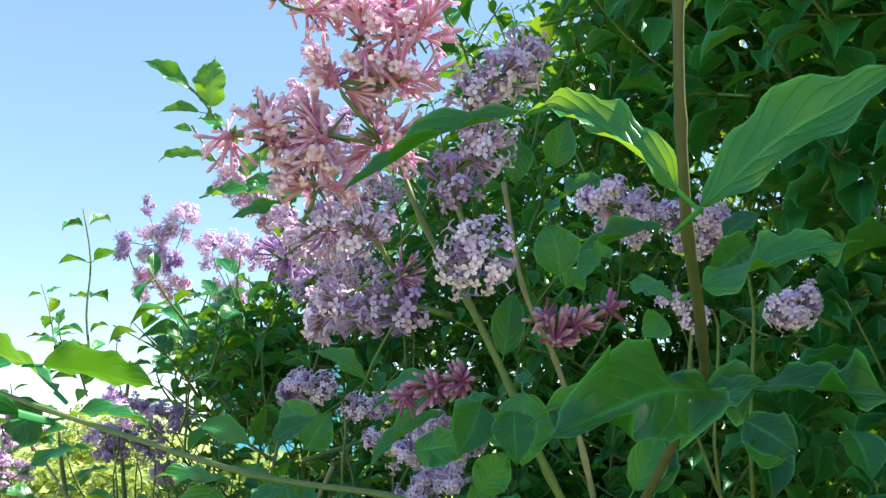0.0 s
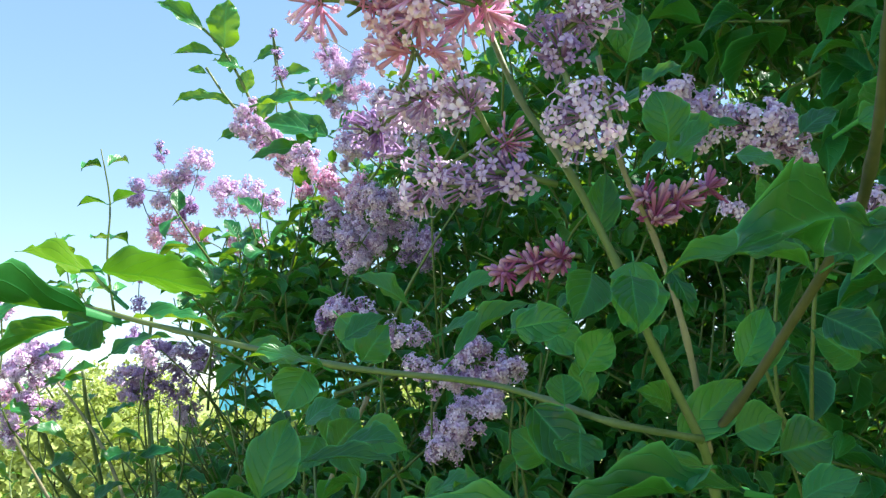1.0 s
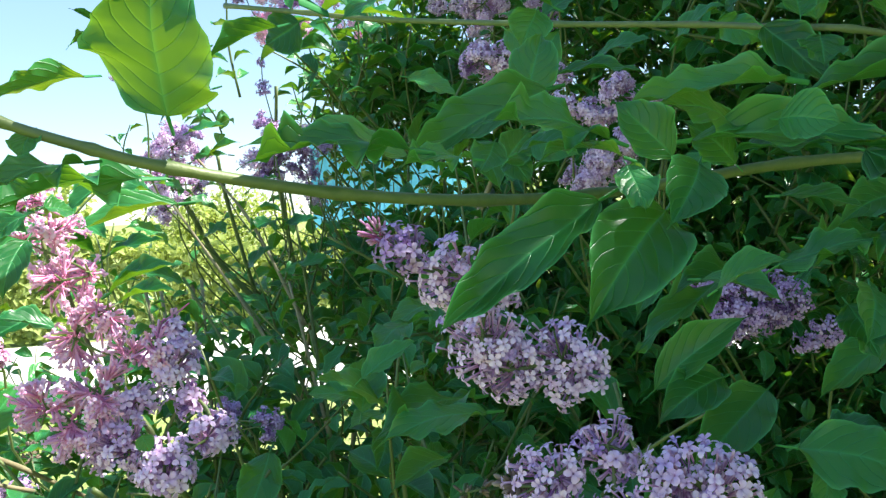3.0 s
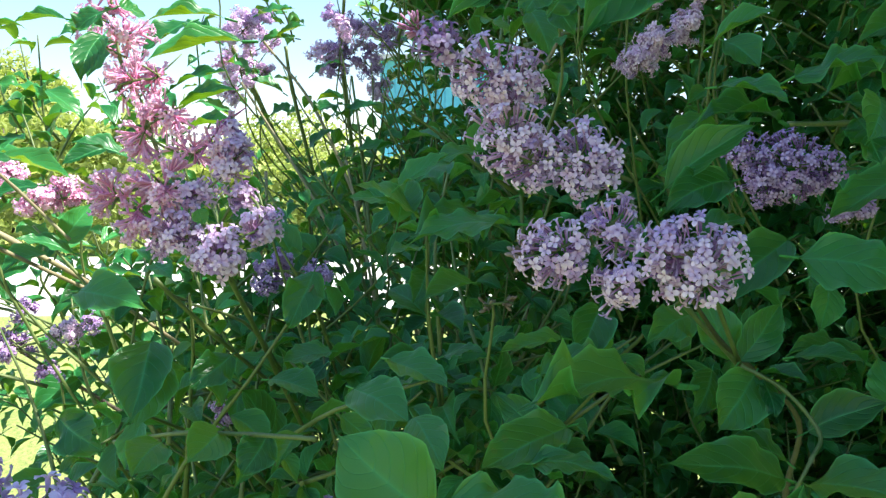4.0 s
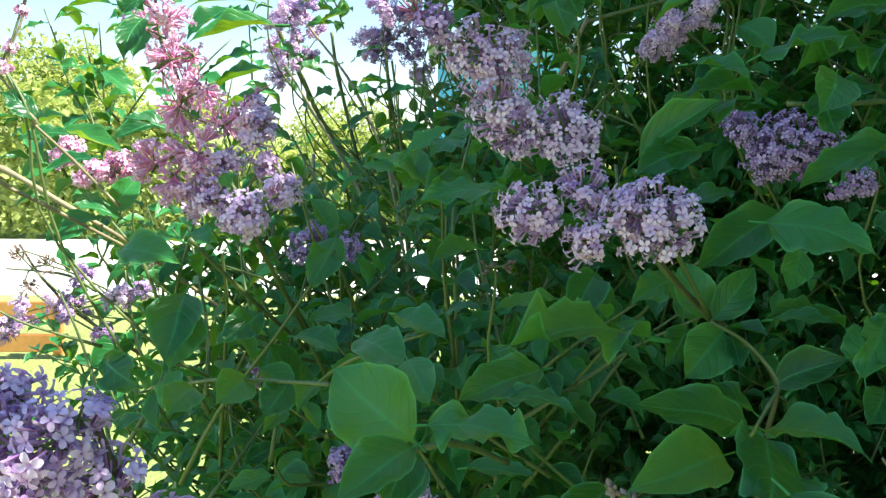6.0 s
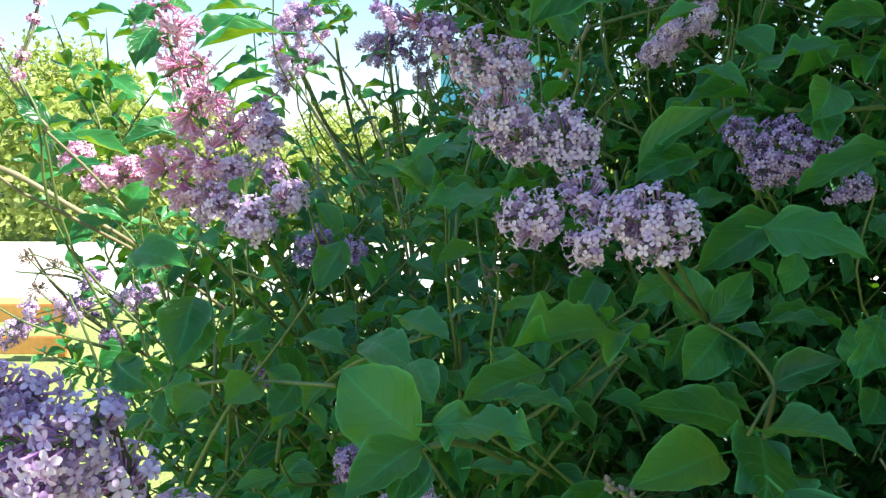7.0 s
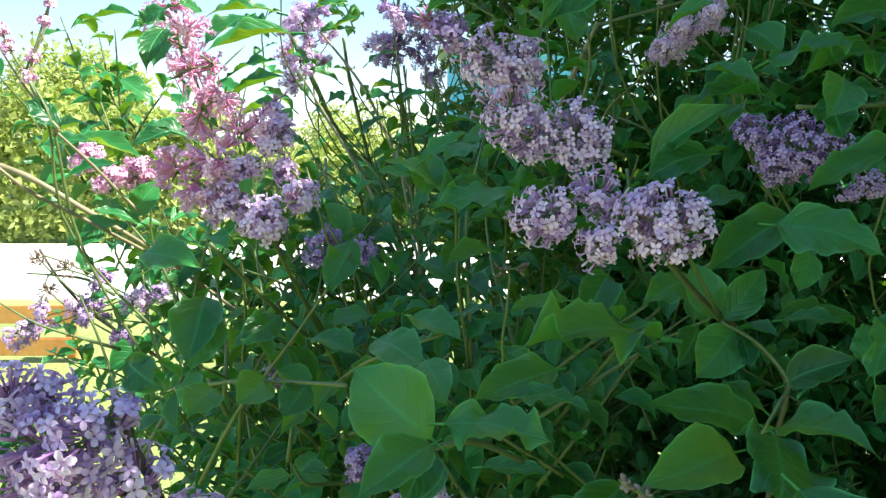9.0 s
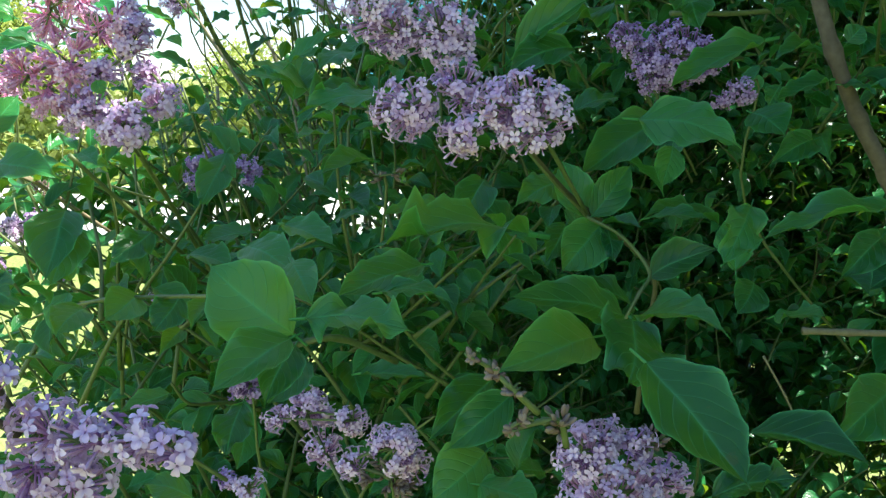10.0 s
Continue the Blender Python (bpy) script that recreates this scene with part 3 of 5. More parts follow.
panicle(lilac, (-0.033, 1.680, 1.624), [(-0.043, 1.685, 1.656, 0.0297, "purple"), (-0.086, 1.688, 1.666, 0.0297, "purple"), (-0.107, 1.687, 1.644, 0.0212, "purple"), (-0.044, 1.692, 1.708, 0.0340, "lilac"), (-0.075, 1.696, 1.729, 0.0276, "purple")], 112, "dark violet panicle against the sky", dense=0.7)
panicle(lilac, (-0.405, 1.077, 1.250), [(-0.448, 1.080, 1.272, 0.0219, "purple"), (-0.397, 1.082, 1.290, 0.0205, "lilac"), (-0.485, 1.087, 1.330, 0.0146, "withered"), (-0.507, 1.083, 1.301, 0.0131, "withered"), (-0.412, 1.076, 1.243, 0.0161, "purple"), (-0.521, 1.089, 1.345, 0.0117, "withered"), (-0.441, 1.085, 1.316, 0.0161, "purple"), (-0.470, 1.081, 1.283, 0.0190, "lilac"), (-0.514, 1.079, 1.269, 0.0219, "lilac"), (-0.543, 1.076, 1.247, 0.0219, "lilac"), (-0.361, 1.083, 1.301, 0.0146, "purple"), (-0.332, 1.076, 1.243, 0.0175, "purple"), (-0.354, 1.088, 1.337, 0.0131, "withered")], 113, "sparse fading panicle of seed buds and few florets", dense=1.2, size=0.008)
panicle(lilac, (-0.109, 1.011, 1.351), [(-0.140, 1.005, 1.371, 0.0229, "purple"), (-0.096, 1.002, 1.365, 0.0166, "purple"), (-0.153, 1.004, 1.358, 0.0153, "purple")], 114, "small violet panicle in shade")
panicle(lilac, (-0.178, 1.024, 1.201), [(-0.198, 1.026, 1.207, 0.0199, "purple"), (-0.171, 1.024, 1.201, 0.0133, "purple")], 115, "small violet panicle in shade")
panicle(lilac, (0.051, 0.655, 1.390), [(0.045, 0.636, 1.399, 0.0080, "withered"), (0.059, 0.636, 1.401, 0.0064, "withered")], 116, "withered flower head", dense=0.4)
panicle(lilac, (-0.341, 0.757, 1.508), [(-0.363, 0.763, 1.552, 0.0070, "pink"), (-0.358, 0.765, 1.569, 0.0060, "pink"), (-0.348, 0.769, 1.601, 0.0060, "pink"), (-0.343, 0.771, 1.616, 0.0055, "pink")], 117, "thin budded flower spike against the sky", dense=0.8)
panicle(lilac, (-0.346, 0.758, 1.513), [(-0.380, 0.766, 1.577, 0.0070, "pink"), (-0.385, 0.768, 1.592, 0.0060, "pink")], 118, "thin budded flower spike against the sky", dense=0.8)
panicle(lilac, (0.018, 0.583, 1.167), [(-0.003, 0.622, 1.195, 0.0155, "lilac"), (-0.014, 0.637, 1.216, 0.0210, "lilac"), (0.021, 0.614, 1.218, 0.0127, "lilac"), (-0.038, 0.639, 1.212, 0.0105, "lilac")], 119, "pale lilac panicle low in the leaves")
panicle(lilac, (0.048, 0.540, 1.175), [(0.045, 0.537, 1.207, 0.0208, "withered"), (0.019, 0.542, 1.218, 0.0121, "lilac"), (0.051, 0.531, 1.233, 0.0186, "lilac"), (0.060, 0.538, 1.218, 0.0132, "lilac")], 120, "lilac panicle with a brown withered foot")
panicle(lilac, (0.174, 0.451, 1.203), [(0.165, 0.438, 1.238, 0.0287, "lilac"), (0.204, 0.455, 1.238, 0.0159, "lilac"), (0.150, 0.445, 1.264, 0.0175, "lilac"), (0.169, 0.464, 1.263, 0.0133, "lilac"), (0.188, 0.461, 1.258, 0.0120, "lilac"), (0.198, 0.460, 1.261, 0.0100, "withered")], 121, "fading lilac panicle with brown spent florets", near=True)
panicle(lilac, (0.115, 0.346, 1.314), [(0.109, 0.340, 1.329, 0.0091, "withered"), (0.087, 0.332, 1.329, 0.0051, "withered"), (0.094, 0.332, 1.334, 0.0051, "withered")], 122, "brown withered flower spike", dense=0.7)
panicle(lilac, (0.099, 0.332, 1.336), [(0.087, 0.326, 1.349, 0.0054, "withered"), (0.079, 0.328, 1.357, 0.0059, "withered"), (0.069, 0.321, 1.365, 0.0039, "withered")], 123, "brown withered flower spike", dense=0.8)
panicle(lilac, (-0.054, 0.571, 1.174), [(-0.051, 0.555, 1.197, 0.0123, "lilac"), (-0.066, 0.558, 1.202, 0.0085, "purple")], 124, "small lilac panicle low in the leaves")
panicle(lilac, (0.127, 0.426, 1.746), [(0.113, 0.421, 1.763, 0.0133, "lilac"), (0.096, 0.431, 1.762, 0.0140, "lilac"), (0.085, 0.456, 1.755, 0.0120, "purple"), (0.095, 0.422, 1.778, 0.0133, "pink"), (0.077, 0.428, 1.797, 0.0140, "pink"), (0.062, 0.437, 1.802, 0.0069, "pink"), (0.098, 0.412, 1.796, 0.0171, "pink"), (0.118, 0.412, 1.795, 0.0147, "pink"), (0.101, 0.407, 1.815, 0.0145, "pink"), (0.123, 0.406, 1.817, 0.0147, "pink"), (0.109, 0.402, 1.832, 0.0136, "pink"), (0.130, 0.400, 1.836, 0.0129, "pink"), (0.121, 0.406, 1.848, 0.0113, "pink"), (0.089, 0.414, 1.848, 0.0113, "pink"), (0.079, 0.415, 1.854, 0.0068, "pink"), (0.105, 0.407, 1.861, 0.0135, "pink")], 125, "large sunlit pink panicle with long tubular florets", near=True, size=0.0118, bud=0.5, dense=2.2, open_size=0.66)
panicle(lilac, (0.158, 0.405, 1.757), [(0.153, 0.398, 1.746, 0.0153, "lilac"), (0.147, 0.408, 1.780, 0.0120, "purple"), (0.159, 0.402, 1.793, 0.0129, "lilac"), (0.152, 0.400, 1.812, 0.0111, "lilac"), (0.166, 0.394, 1.821, 0.0129, "lilac"), (0.174, 0.395, 1.831, 0.0099, "lilac")], 126, "upright lilac panicle of open florets in shade", near=True)
panicle(lilac, (0.147, 0.414, 1.727), [(0.125, 0.414, 1.731, 0.0129, "purple"), (0.113, 0.423, 1.727, 0.0092, "purple"), (0.129, 0.410, 1.745, 0.0091, "bud"), (0.104, 0.435, 1.733, 0.0117, "lilac"), (0.098, 0.438, 1.724, 0.0079, "lilac")], 127, "violet panicle half in bud", near=True, bud=0.5)
panicle(lilac, (0.166, 0.437, 1.704), [(0.154, 0.440, 1.704, 0.0090, "bud"), (0.143, 0.439, 1.700, 0.0102, "bud"), (0.132, 0.442, 1.697, 0.0067, "bud")], 128, "magenta panicle of closed buds", near=True, bud=1.0, size=0.013, dense=2.6)
panicle(lilac, (0.197, 0.437, 1.715), [(0.200, 0.435, 1.726, 0.0107, "bud"), (0.211, 0.431, 1.728, 0.0088, "bud"), (0.227, 0.436, 1.736, 0.0072, "bud"), (0.192, 0.436, 1.729, 0.0070, "bud")], 129, "magenta panicle of buds tipped up", near=True, bud=0.9, size=0.013, dense=2.4)
panicle(lilac, (0.379, 0.616, 1.799), [(0.297, 0.581, 1.824, 0.0162, "lilac"), (0.313, 0.589, 1.816, 0.0179, "lilac"), (0.325, 0.584, 1.827, 0.0108, "lilac")], 130, "lilac panicle of small open florets", dense=1.3)
panicle(lilac, (0.417, 0.609, 1.783), [(0.356, 0.597, 1.822, 0.0134, "lilac"), (0.374, 0.594, 1.816, 0.0186, "lilac"), (0.367, 0.598, 1.801, 0.0134, "lilac"), (0.388, 0.591, 1.808, 0.0134, "lilac"), (0.398, 0.591, 1.793, 0.0089, "lilac")], 131, "lilac panicle of small open florets", dense=1.3)
panicle(lilac, (0.477, 0.598, 1.748), [(0.440, 0.586, 1.758, 0.0171, "lilac"), (0.425, 0.589, 1.760, 0.0112, "lilac")], 132, "lilac panicle of small open florets", dense=1.3)
panicle(lilac, (0.408, 0.637, 1.753), [(0.380, 0.623, 1.757, 0.0116, "lilac"), (0.365, 0.625, 1.769, 0.0100, "lilac")], 133, "lilac panicle of small open florets", dense=1.3)
panicle(lilac, (0.329, 0.948, 1.648), [(0.300, 0.932, 1.665, 0.0223, "lilac"), (0.270, 0.928, 1.676, 0.0242, "lilac"), (0.243, 0.937, 1.660, 0.0220, "lilac"), (0.216, 0.942, 1.672, 0.0143, "lilac")], 134, "violet panicle among the leaves", dense=1.2)
panicle(lilac, (0.324, 0.952, 1.631), [(0.287, 0.931, 1.627, 0.0187, "lilac"), (0.260, 0.940, 1.614, 0.0209, "lilac"), (0.242, 0.949, 1.592, 0.0187, "lilac")], 135, "drooping violet panicle among the leaves", dense=1.2)
panicle(lilac, (0.191, 0.986, 1.702), [(0.165, 0.968, 1.726, 0.0158, "lilac"), (0.143, 0.974, 1.724, 0.0203, "lilac"), (0.130, 0.979, 1.718, 0.0124, "purple")], 136, "violet panicle among the leaves", dense=1.2)
panicle(lilac, (0.239, 0.986, 1.690), [(0.200, 0.972, 1.706, 0.0148, "lilac"), (0.222, 0.967, 1.706, 0.0137, "lilac")], 137, "small violet panicle among the leaves")
panicle(lilac, (0.329, 1.276, 1.820), [(0.291, 1.251, 1.840, 0.0326, "purple"), (0.252, 1.254, 1.887, 0.0373, "lilac"), (0.215, 1.270, 1.849, 0.0326, "lilac"), (0.208, 1.275, 1.826, 0.0233, "lilac"), (0.221, 1.258, 1.910, 0.0280, "lilac")], 138, "violet panicle among the leaves", dense=1.2)
panicle(lilac, (0.286, 1.161, 1.951), [(0.247, 1.117, 1.959, 0.0363, "lilac"), (0.200, 1.131, 1.953, 0.0363, "lilac"), (0.180, 1.138, 1.939, 0.0251, "lilac"), (0.226, 1.117, 1.994, 0.0279, "lilac")], 139, "lilac panicle in half shade", dense=1.2)
branch(lilac, [(0.226, 0.441, 1.581), (0.217, 0.434, 1.611), (0.208, 0.427, 1.631), (0.188, 0.422, 1.666), (0.173, 0.420, 1.698), (0.157, 0.424, 1.734), (0.142, 0.438, 1.769), (0.129, 0.445, 1.808), (0.117, 0.453, 1.846)], 0.0020, 0.0012)
branch(lilac, [(0.220, 0.441, 1.625), (0.210, 0.436, 1.671), (0.199, 0.437, 1.712), (0.185, 0.436, 1.743), (0.179, 0.440, 1.790)], 0.0014, 0.0010, M_PALE_STEM)
branch(lilac, [(0.209, 0.429, 1.630), (0.216, 0.415, 1.643), (0.204, 0.337, 1.693), (0.186, 0.302, 1.707), (0.164, 0.269, 1.727), (0.155, 0.254, 1.749), (0.150, 0.243, 1.772), (0.146, 0.230, 1.795)], 0.0019, 0.0010, M_WOODY_STEM)
branch(lilac, [(0.204, 0.419, 1.632), (0.169, 0.421, 1.639), (0.157, 0.455, 1.647), (0.136, 0.485, 1.655), (0.078, 0.520, 1.664), (0.006, 0.599, 1.685), (-0.032, 0.633, 1.697), (-0.085, 0.687, 1.715)], 0.0014, 0.0015)
branch(lilac, [(-0.119, 0.326, 1.611), (-0.110, 0.329, 1.605), (-0.091, 0.333, 1.598), (-0.074, 0.338, 1.593), (-0.033, 0.356, 1.585), (0.012, 0.379, 1.581), (0.058, 0.408, 1.581), (0.097, 0.422, 1.584), (0.150, 0.434, 1.589), (0.218, 0.444, 1.591)], 0.0011, 0.0024)
branch(lilac, [(0.119, 0.562, 1.477), (0.120, 0.538, 1.448), (0.144, 0.533, 1.415), (0.181, 0.546, 1.378)], 0.0010, 0.0017)
branch(lilac, [(0.124, 0.475, 1.431), (0.162, 0.529, 1.397), (0.192, 0.555, 1.374), (0.236, 0.578, 1.332), (0.237, 0.591, 1.284), (0.237, 0.603, 1.218)], 0.0011, 0.0020, M_WOODY_STEM)
branch(lilac, [(-0.204, 0.668, 1.611), (-0.198, 0.662, 1.564), (-0.188, 0.663, 1.539), (-0.172, 0.658, 1.496), (-0.145, 0.657, 1.453), (-0.129, 0.657, 1.414), (-0.128, 0.713, 1.382), (-0.120, 0.833, 1.300), (-0.088, 0.965, 1.153)], 0.0011, 0.0022)
branch(lilac, [(-0.184, 0.670, 1.415), (-0.159, 0.723, 1.367), (-0.126, 0.880, 1.274)], 0.0016, 0.0020)
branch(lilac, [(-0.070, 0.604, 1.320), (-0.119, 0.643, 1.311), (-0.173, 0.682, 1.300), (-0.235, 0.730, 1.278)], 0.0016, 0.0015)
branch(lilac, [(-0.353, 1.169, 1.160), (-0.410, 1.156, 1.206), (-0.468, 1.133, 1.258), (-0.501, 1.109, 1.309), (-0.521, 1.095, 1.355)], 0.0025, 0.0015, M_BARK)
branch(lilac, [(-0.158, 0.415, 1.354), (-0.153, 0.422, 1.331), (-0.145, 0.437, 1.296)], 0.0020, 0.0024, M_BARK)
branch(lilac, [(-0.213, 0.406, 1.363), (-0.194, 0.404, 1.347), (-0.170, 0.411, 1.329), (-0.148, 0.437, 1.293)], 0.0017, 0.0021, M_BARK)
branch(lilac, [(-0.336, 0.757, 1.503), (-0.361, 0.762, 1.547), (-0.348, 0.768, 1.592), (-0.341, 0.773, 1.631)], 0.0013, 0.0007, M_PALE_STEM)
branch(lilac, [(-0.336, 0.757, 1.505), (-0.366, 0.762, 1.542), (-0.390, 0.767, 1.579)], 0.0013, 0.0007, M_PALE_STEM)
branch(lilac, [(-0.284, 0.798, 1.429), (-0.318, 0.783, 1.472), (-0.341, 0.757, 1.505)], 0.0014, 0.0013, M_PALE_STEM)
branch(lilac, [(-0.323, 0.622, 1.478), (-0.308, 0.640, 1.458), (-0.291, 0.678, 1.437), (-0.257, 0.791, 1.382)], 0.0012, 0.0016, M_PALE_STEM)
branch(lilac, [(0.352, 0.604, 1.538), (0.365, 0.592, 1.487), (0.387, 0.590, 1.440), (0.412, 0.589, 1.399), (0.453, 0.591, 1.326)], 0.0052, 0.0059, M_BARK, label="thick brown woody branch with pale specks")
branch(lilac, [(0.494, 0.828, 1.205), (0.541, 0.823, 1.203), (0.613, 0.815, 1.201)], 0.0036, 0.0036, M_PALE_STEM)
branch(lilac, [(0.452, 0.827, 1.179), (0.474, 0.817, 1.138), (0.485, 0.810, 1.112)], 0.0012, 0.0012, M_PALE_STEM)
branch(lilac, [(0.180, 0.476, 1.326), (0.191, 0.478, 1.346), (0.201, 0.490, 1.356), (0.188, 0.505, 1.375), (0.170, 0.519, 1.385)], 0.0011, 0.0011)
branch(lilac, [(-0.010, 0.436, 1.335), (0.016, 0.453, 1.333), (0.050, 0.533, 1.291)], 0.0018, 0.0018)
branch(lilac, [(0.301, 0.741, 1.523), (0.357, 0.759, 1.524), (0.423, 0.787, 1.529)], 0.0019, 0.0025)
branch(lilac, [(0.178, 1.269, 1.643), (0.257, 1.268, 1.667), (0.368, 1.266, 1.696)], 0.0032, 0.0024)
leaf(lilac, 1, (-0.007, 0.435, 1.342), (-0.050, 0.450, 1.377), 0.045, (-0.007, -0.910, 0.371))
leaf(lilac, 5, (0.000, 0.426, 1.353), (0.054, 0.405, 1.349), 0.030, (-0.006, -0.386, 0.908))
leaf(lilac, 3, (-0.007, 0.415, 1.346), (-0.043, 0.383, 1.329), 0.029, (0.094, -0.492, 0.871))
leaf(lilac, 4, (-0.006, 0.434, 1.336), (-0.021, 0.411, 1.312), 0.023, (-0.007, -0.910, 0.371))
leaf(lilac, 5, (0.131, 0.509, 1.378), (0.029, 0.459, 1.377), 0.031, (-0.006, -0.386, 0.908))
leaf(lilac, 6, (0.063, 0.478, 1.367), (0.014, 0.447, 1.357), 0.027, (-0.107, -0.603, 0.784))
leaf(lilac, 7, (0.040, 0.457, 1.357), (0.077, 0.426, 1.356), 0.017, (-0.006, -0.386, 0.908))
leaf(lilac, 0, (0.190, 0.502, 1.326), (0.110, 0.475, 1.347), 0.030, (-0.007, -0.715, 0.699))
leaf(lilac, 9, (0.201, 0.522, 1.327), (0.163, 0.524, 1.342), 0.018, (-0.006, -0.386, 0.908))
leaf(lilac, 4, (0.191, 0.482, 1.329), (0.222, 0.422, 1.335), 0.034, (0.093, -0.604, 0.785))
leaf(lilac, 3, (0.213, 0.524, 1.344), (0.253, 0.507, 1.365), 0.026, (-0.007, -0.715, 0.699))
leaf(lilac, 3, (0.151, 0.433, 1.335), (0.088, 0.392, 1.330), 0.033, (-0.007, -0.715, 0.699))
leaf(lilac, 2, (0.172, 0.434, 1.343), (0.150, 0.372, 1.330), 0.046, (-0.007, -0.910, 0.371))
leaf(lilac, 14, (0.178, 0.519, 1.379), (0.148, 0.496, 1.355), 0.031, (-0.007, -0.910, 0.371))
leaf(lilac, 15, (0.162, 0.539, 1.377), (0.142, 0.516, 1.355), 0.022, (-0.007, -0.910, 0.371))
leaf(lilac, 16, (0.179, 0.540, 1.382), (0.209, 0.554, 1.414), 0.024, (0.344, -0.730, 0.601))
leaf(lilac, 17, (0.178, 0.549, 1.380), (0.164, 0.565, 1.417), 0.025, (-0.306, -0.727, 0.598))
leaf(lilac, 18, (0.183, 0.519, 1.377), (0.180, 0.496, 1.361), 0.014, (-0.007, -0.910, 0.371))
leaf(lilac, 19, (0.181, 0.519, 1.380), (0.196, 0.489, 1.381), 0.012, (-0.006, -0.386, 0.908))
leaf(lilac, 20, (0.296, 0.607, 1.360), (0.226, 0.588, 1.368), 0.023, (-0.006, -0.386, 0.908))
leaf(lilac, 21, (0.272, 0.510, 1.391), (0.239, 0.476, 1.360), 0.027, (-0.007, -0.910, 0.371))
leaf(lilac, 22, (0.268, 0.667, 1.438), (0.194, 0.632, 1.396), 0.039, (-0.107, -0.715, 0.698))
leaf(lilac, 23, (0.200, 0.518, 1.445), (0.252, 0.485, 1.428), 0.042, (-0.007, -0.715, 0.699))
leaf(lilac, 24, (0.233, 0.545, 1.426), (0.221, 0.532, 1.400), 0.020, (-0.007, -0.910, 0.371))
leaf(lilac, 25, (0.238, 0.628, 1.522), (0.164, 0.588, 1.517), 0.029, (-0.006, -0.386, 0.908))
leaf(lilac, 26, (0.217, 0.628, 1.522), (0.137, 0.584, 1.486), 0.023, (-0.006, -0.386, 0.908))
leaf(lilac, 27, (0.222, 0.488, 1.530), (0.202, 0.465, 1.506), 0.026, (-0.007, -0.910, 0.371))
leaf(lilac, 28, (0.275, 0.533, 1.570), (0.219, 0.512, 1.555), 0.025, (-0.007, -0.715, 0.699))
leaf(lilac, 29, (0.300, 0.571, 1.550), (0.206, 0.528, 1.526), 0.021, (-0.006, -0.386, 0.908))
leaf(lilac, 30, (0.300, 0.564, 1.494), (0.225, 0.540, 1.462), 0.027, (-0.006, -0.386, 0.908))
leaf(lilac, 31, (0.328, 0.711, 1.539), (0.380, 0.707, 1.514), 0.028, (-0.006, -0.386, 0.908))
leaf(lilac, 32, (-0.001, 0.642, 1.459), (-0.046, 0.625, 1.481), 0.033, (-0.006, -0.386, 0.908))
leaf(lilac, 33, (-0.016, 0.641, 1.455), (-0.006, 0.665, 1.486), 0.026, (-0.007, -0.910, 0.371))
leaf(lilac, 34, (-0.079, 0.736, 1.409), (-0.098, 0.701, 1.369), 0.030, (-0.007, -0.910, 0.371))
leaf(lilac, 35, (-0.178, 0.632, 1.380), (-0.181, 0.586, 1.336), 0.039, (-0.007, -0.910, 0.371))
leaf(lilac, 36, (-0.224, 0.637, 1.412), (-0.172, 0.615, 1.402), 0.030, (-0.007, -0.715, 0.699))
leaf(lilac, 37, (-0.230, 0.607, 1.337), (-0.195, 0.585, 1.322), 0.030, (-0.007, -0.910, 0.371))
leaf(lilac, 38, (-0.023, 0.610, 1.370), (0.013, 0.568, 1.361), 0.027, (-0.006, -0.386, 0.908))
leaf(lilac, 39, (0.012, 0.610, 1.371), (0.038, 0.590, 1.376), 0.017, (-0.006, -0.386, 0.908))
leaf(lilac, 40, (-0.045, 0.569, 1.363), (-0.012, 0.527, 1.353), 0.032, (-0.007, -0.715, 0.699))
leaf(lilac, 41, (-0.012, 0.508, 1.364), (0.002, 0.475, 1.344), 0.023, (-0.007, -0.910, 0.371))
leaf(lilac, 42, (-0.106, 0.643, 1.310), (-0.122, 0.620, 1.290), 0.028, (-0.007, -0.910, 0.371))
leaf(lilac, 43, (-0.141, 0.663, 1.308), (-0.160, 0.631, 1.295), 0.033, (-0.007, -0.910, 0.371))
leaf(lilac, 44, (-0.187, 0.682, 1.293), (-0.201, 0.649, 1.278), 0.032, (-0.007, -0.910, 0.371))
leaf(lilac, 45, (0.057, 0.651, 1.456), (-0.015, 0.599, 1.444), 0.030, (-0.006, -0.386, 0.908))
leaf(lilac, 46, (0.090, 0.611, 1.381), (0.044, 0.590, 1.377), 0.016, (-0.006, -0.386, 0.908))
leaf(lilac, 47, (0.178, 0.612, 1.396), (0.133, 0.580, 1.380), 0.028, (-0.007, -0.715, 0.699))
leaf(lilac, 48, (0.192, 0.639, 1.446), (0.233, 0.660, 1.454), 0.025, (-0.006, -0.386, 0.908))
leaf(lilac, 49, (-0.116, 0.735, 1.323), (-0.073, 0.704, 1.314), 0.030, (-0.006, -0.386, 0.908))
leaf(lilac, 50, (-0.145, 0.738, 1.343), (-0.173, 0.706, 1.325), 0.029, (-0.007, -0.910, 0.371))
leaf(lilac, 51, (0.041, 0.695, 1.405), (-0.001, 0.654, 1.397), 0.027, (-0.006, -0.386, 0.908))
leaf(lilac, 52, (0.126, 0.652, 1.393), (0.100, 0.617, 1.356), 0.030, (-0.007, -0.910, 0.371))
leaf(lilac, 53, (0.071, 0.588, 1.363), (0.115, 0.590, 1.375), 0.028, (-0.006, -0.386, 0.908))
leaf(lilac, 54, (-0.070, 0.787, 1.333), (-0.110, 0.766, 1.329), 0.029, (-0.006, -0.386, 0.908))
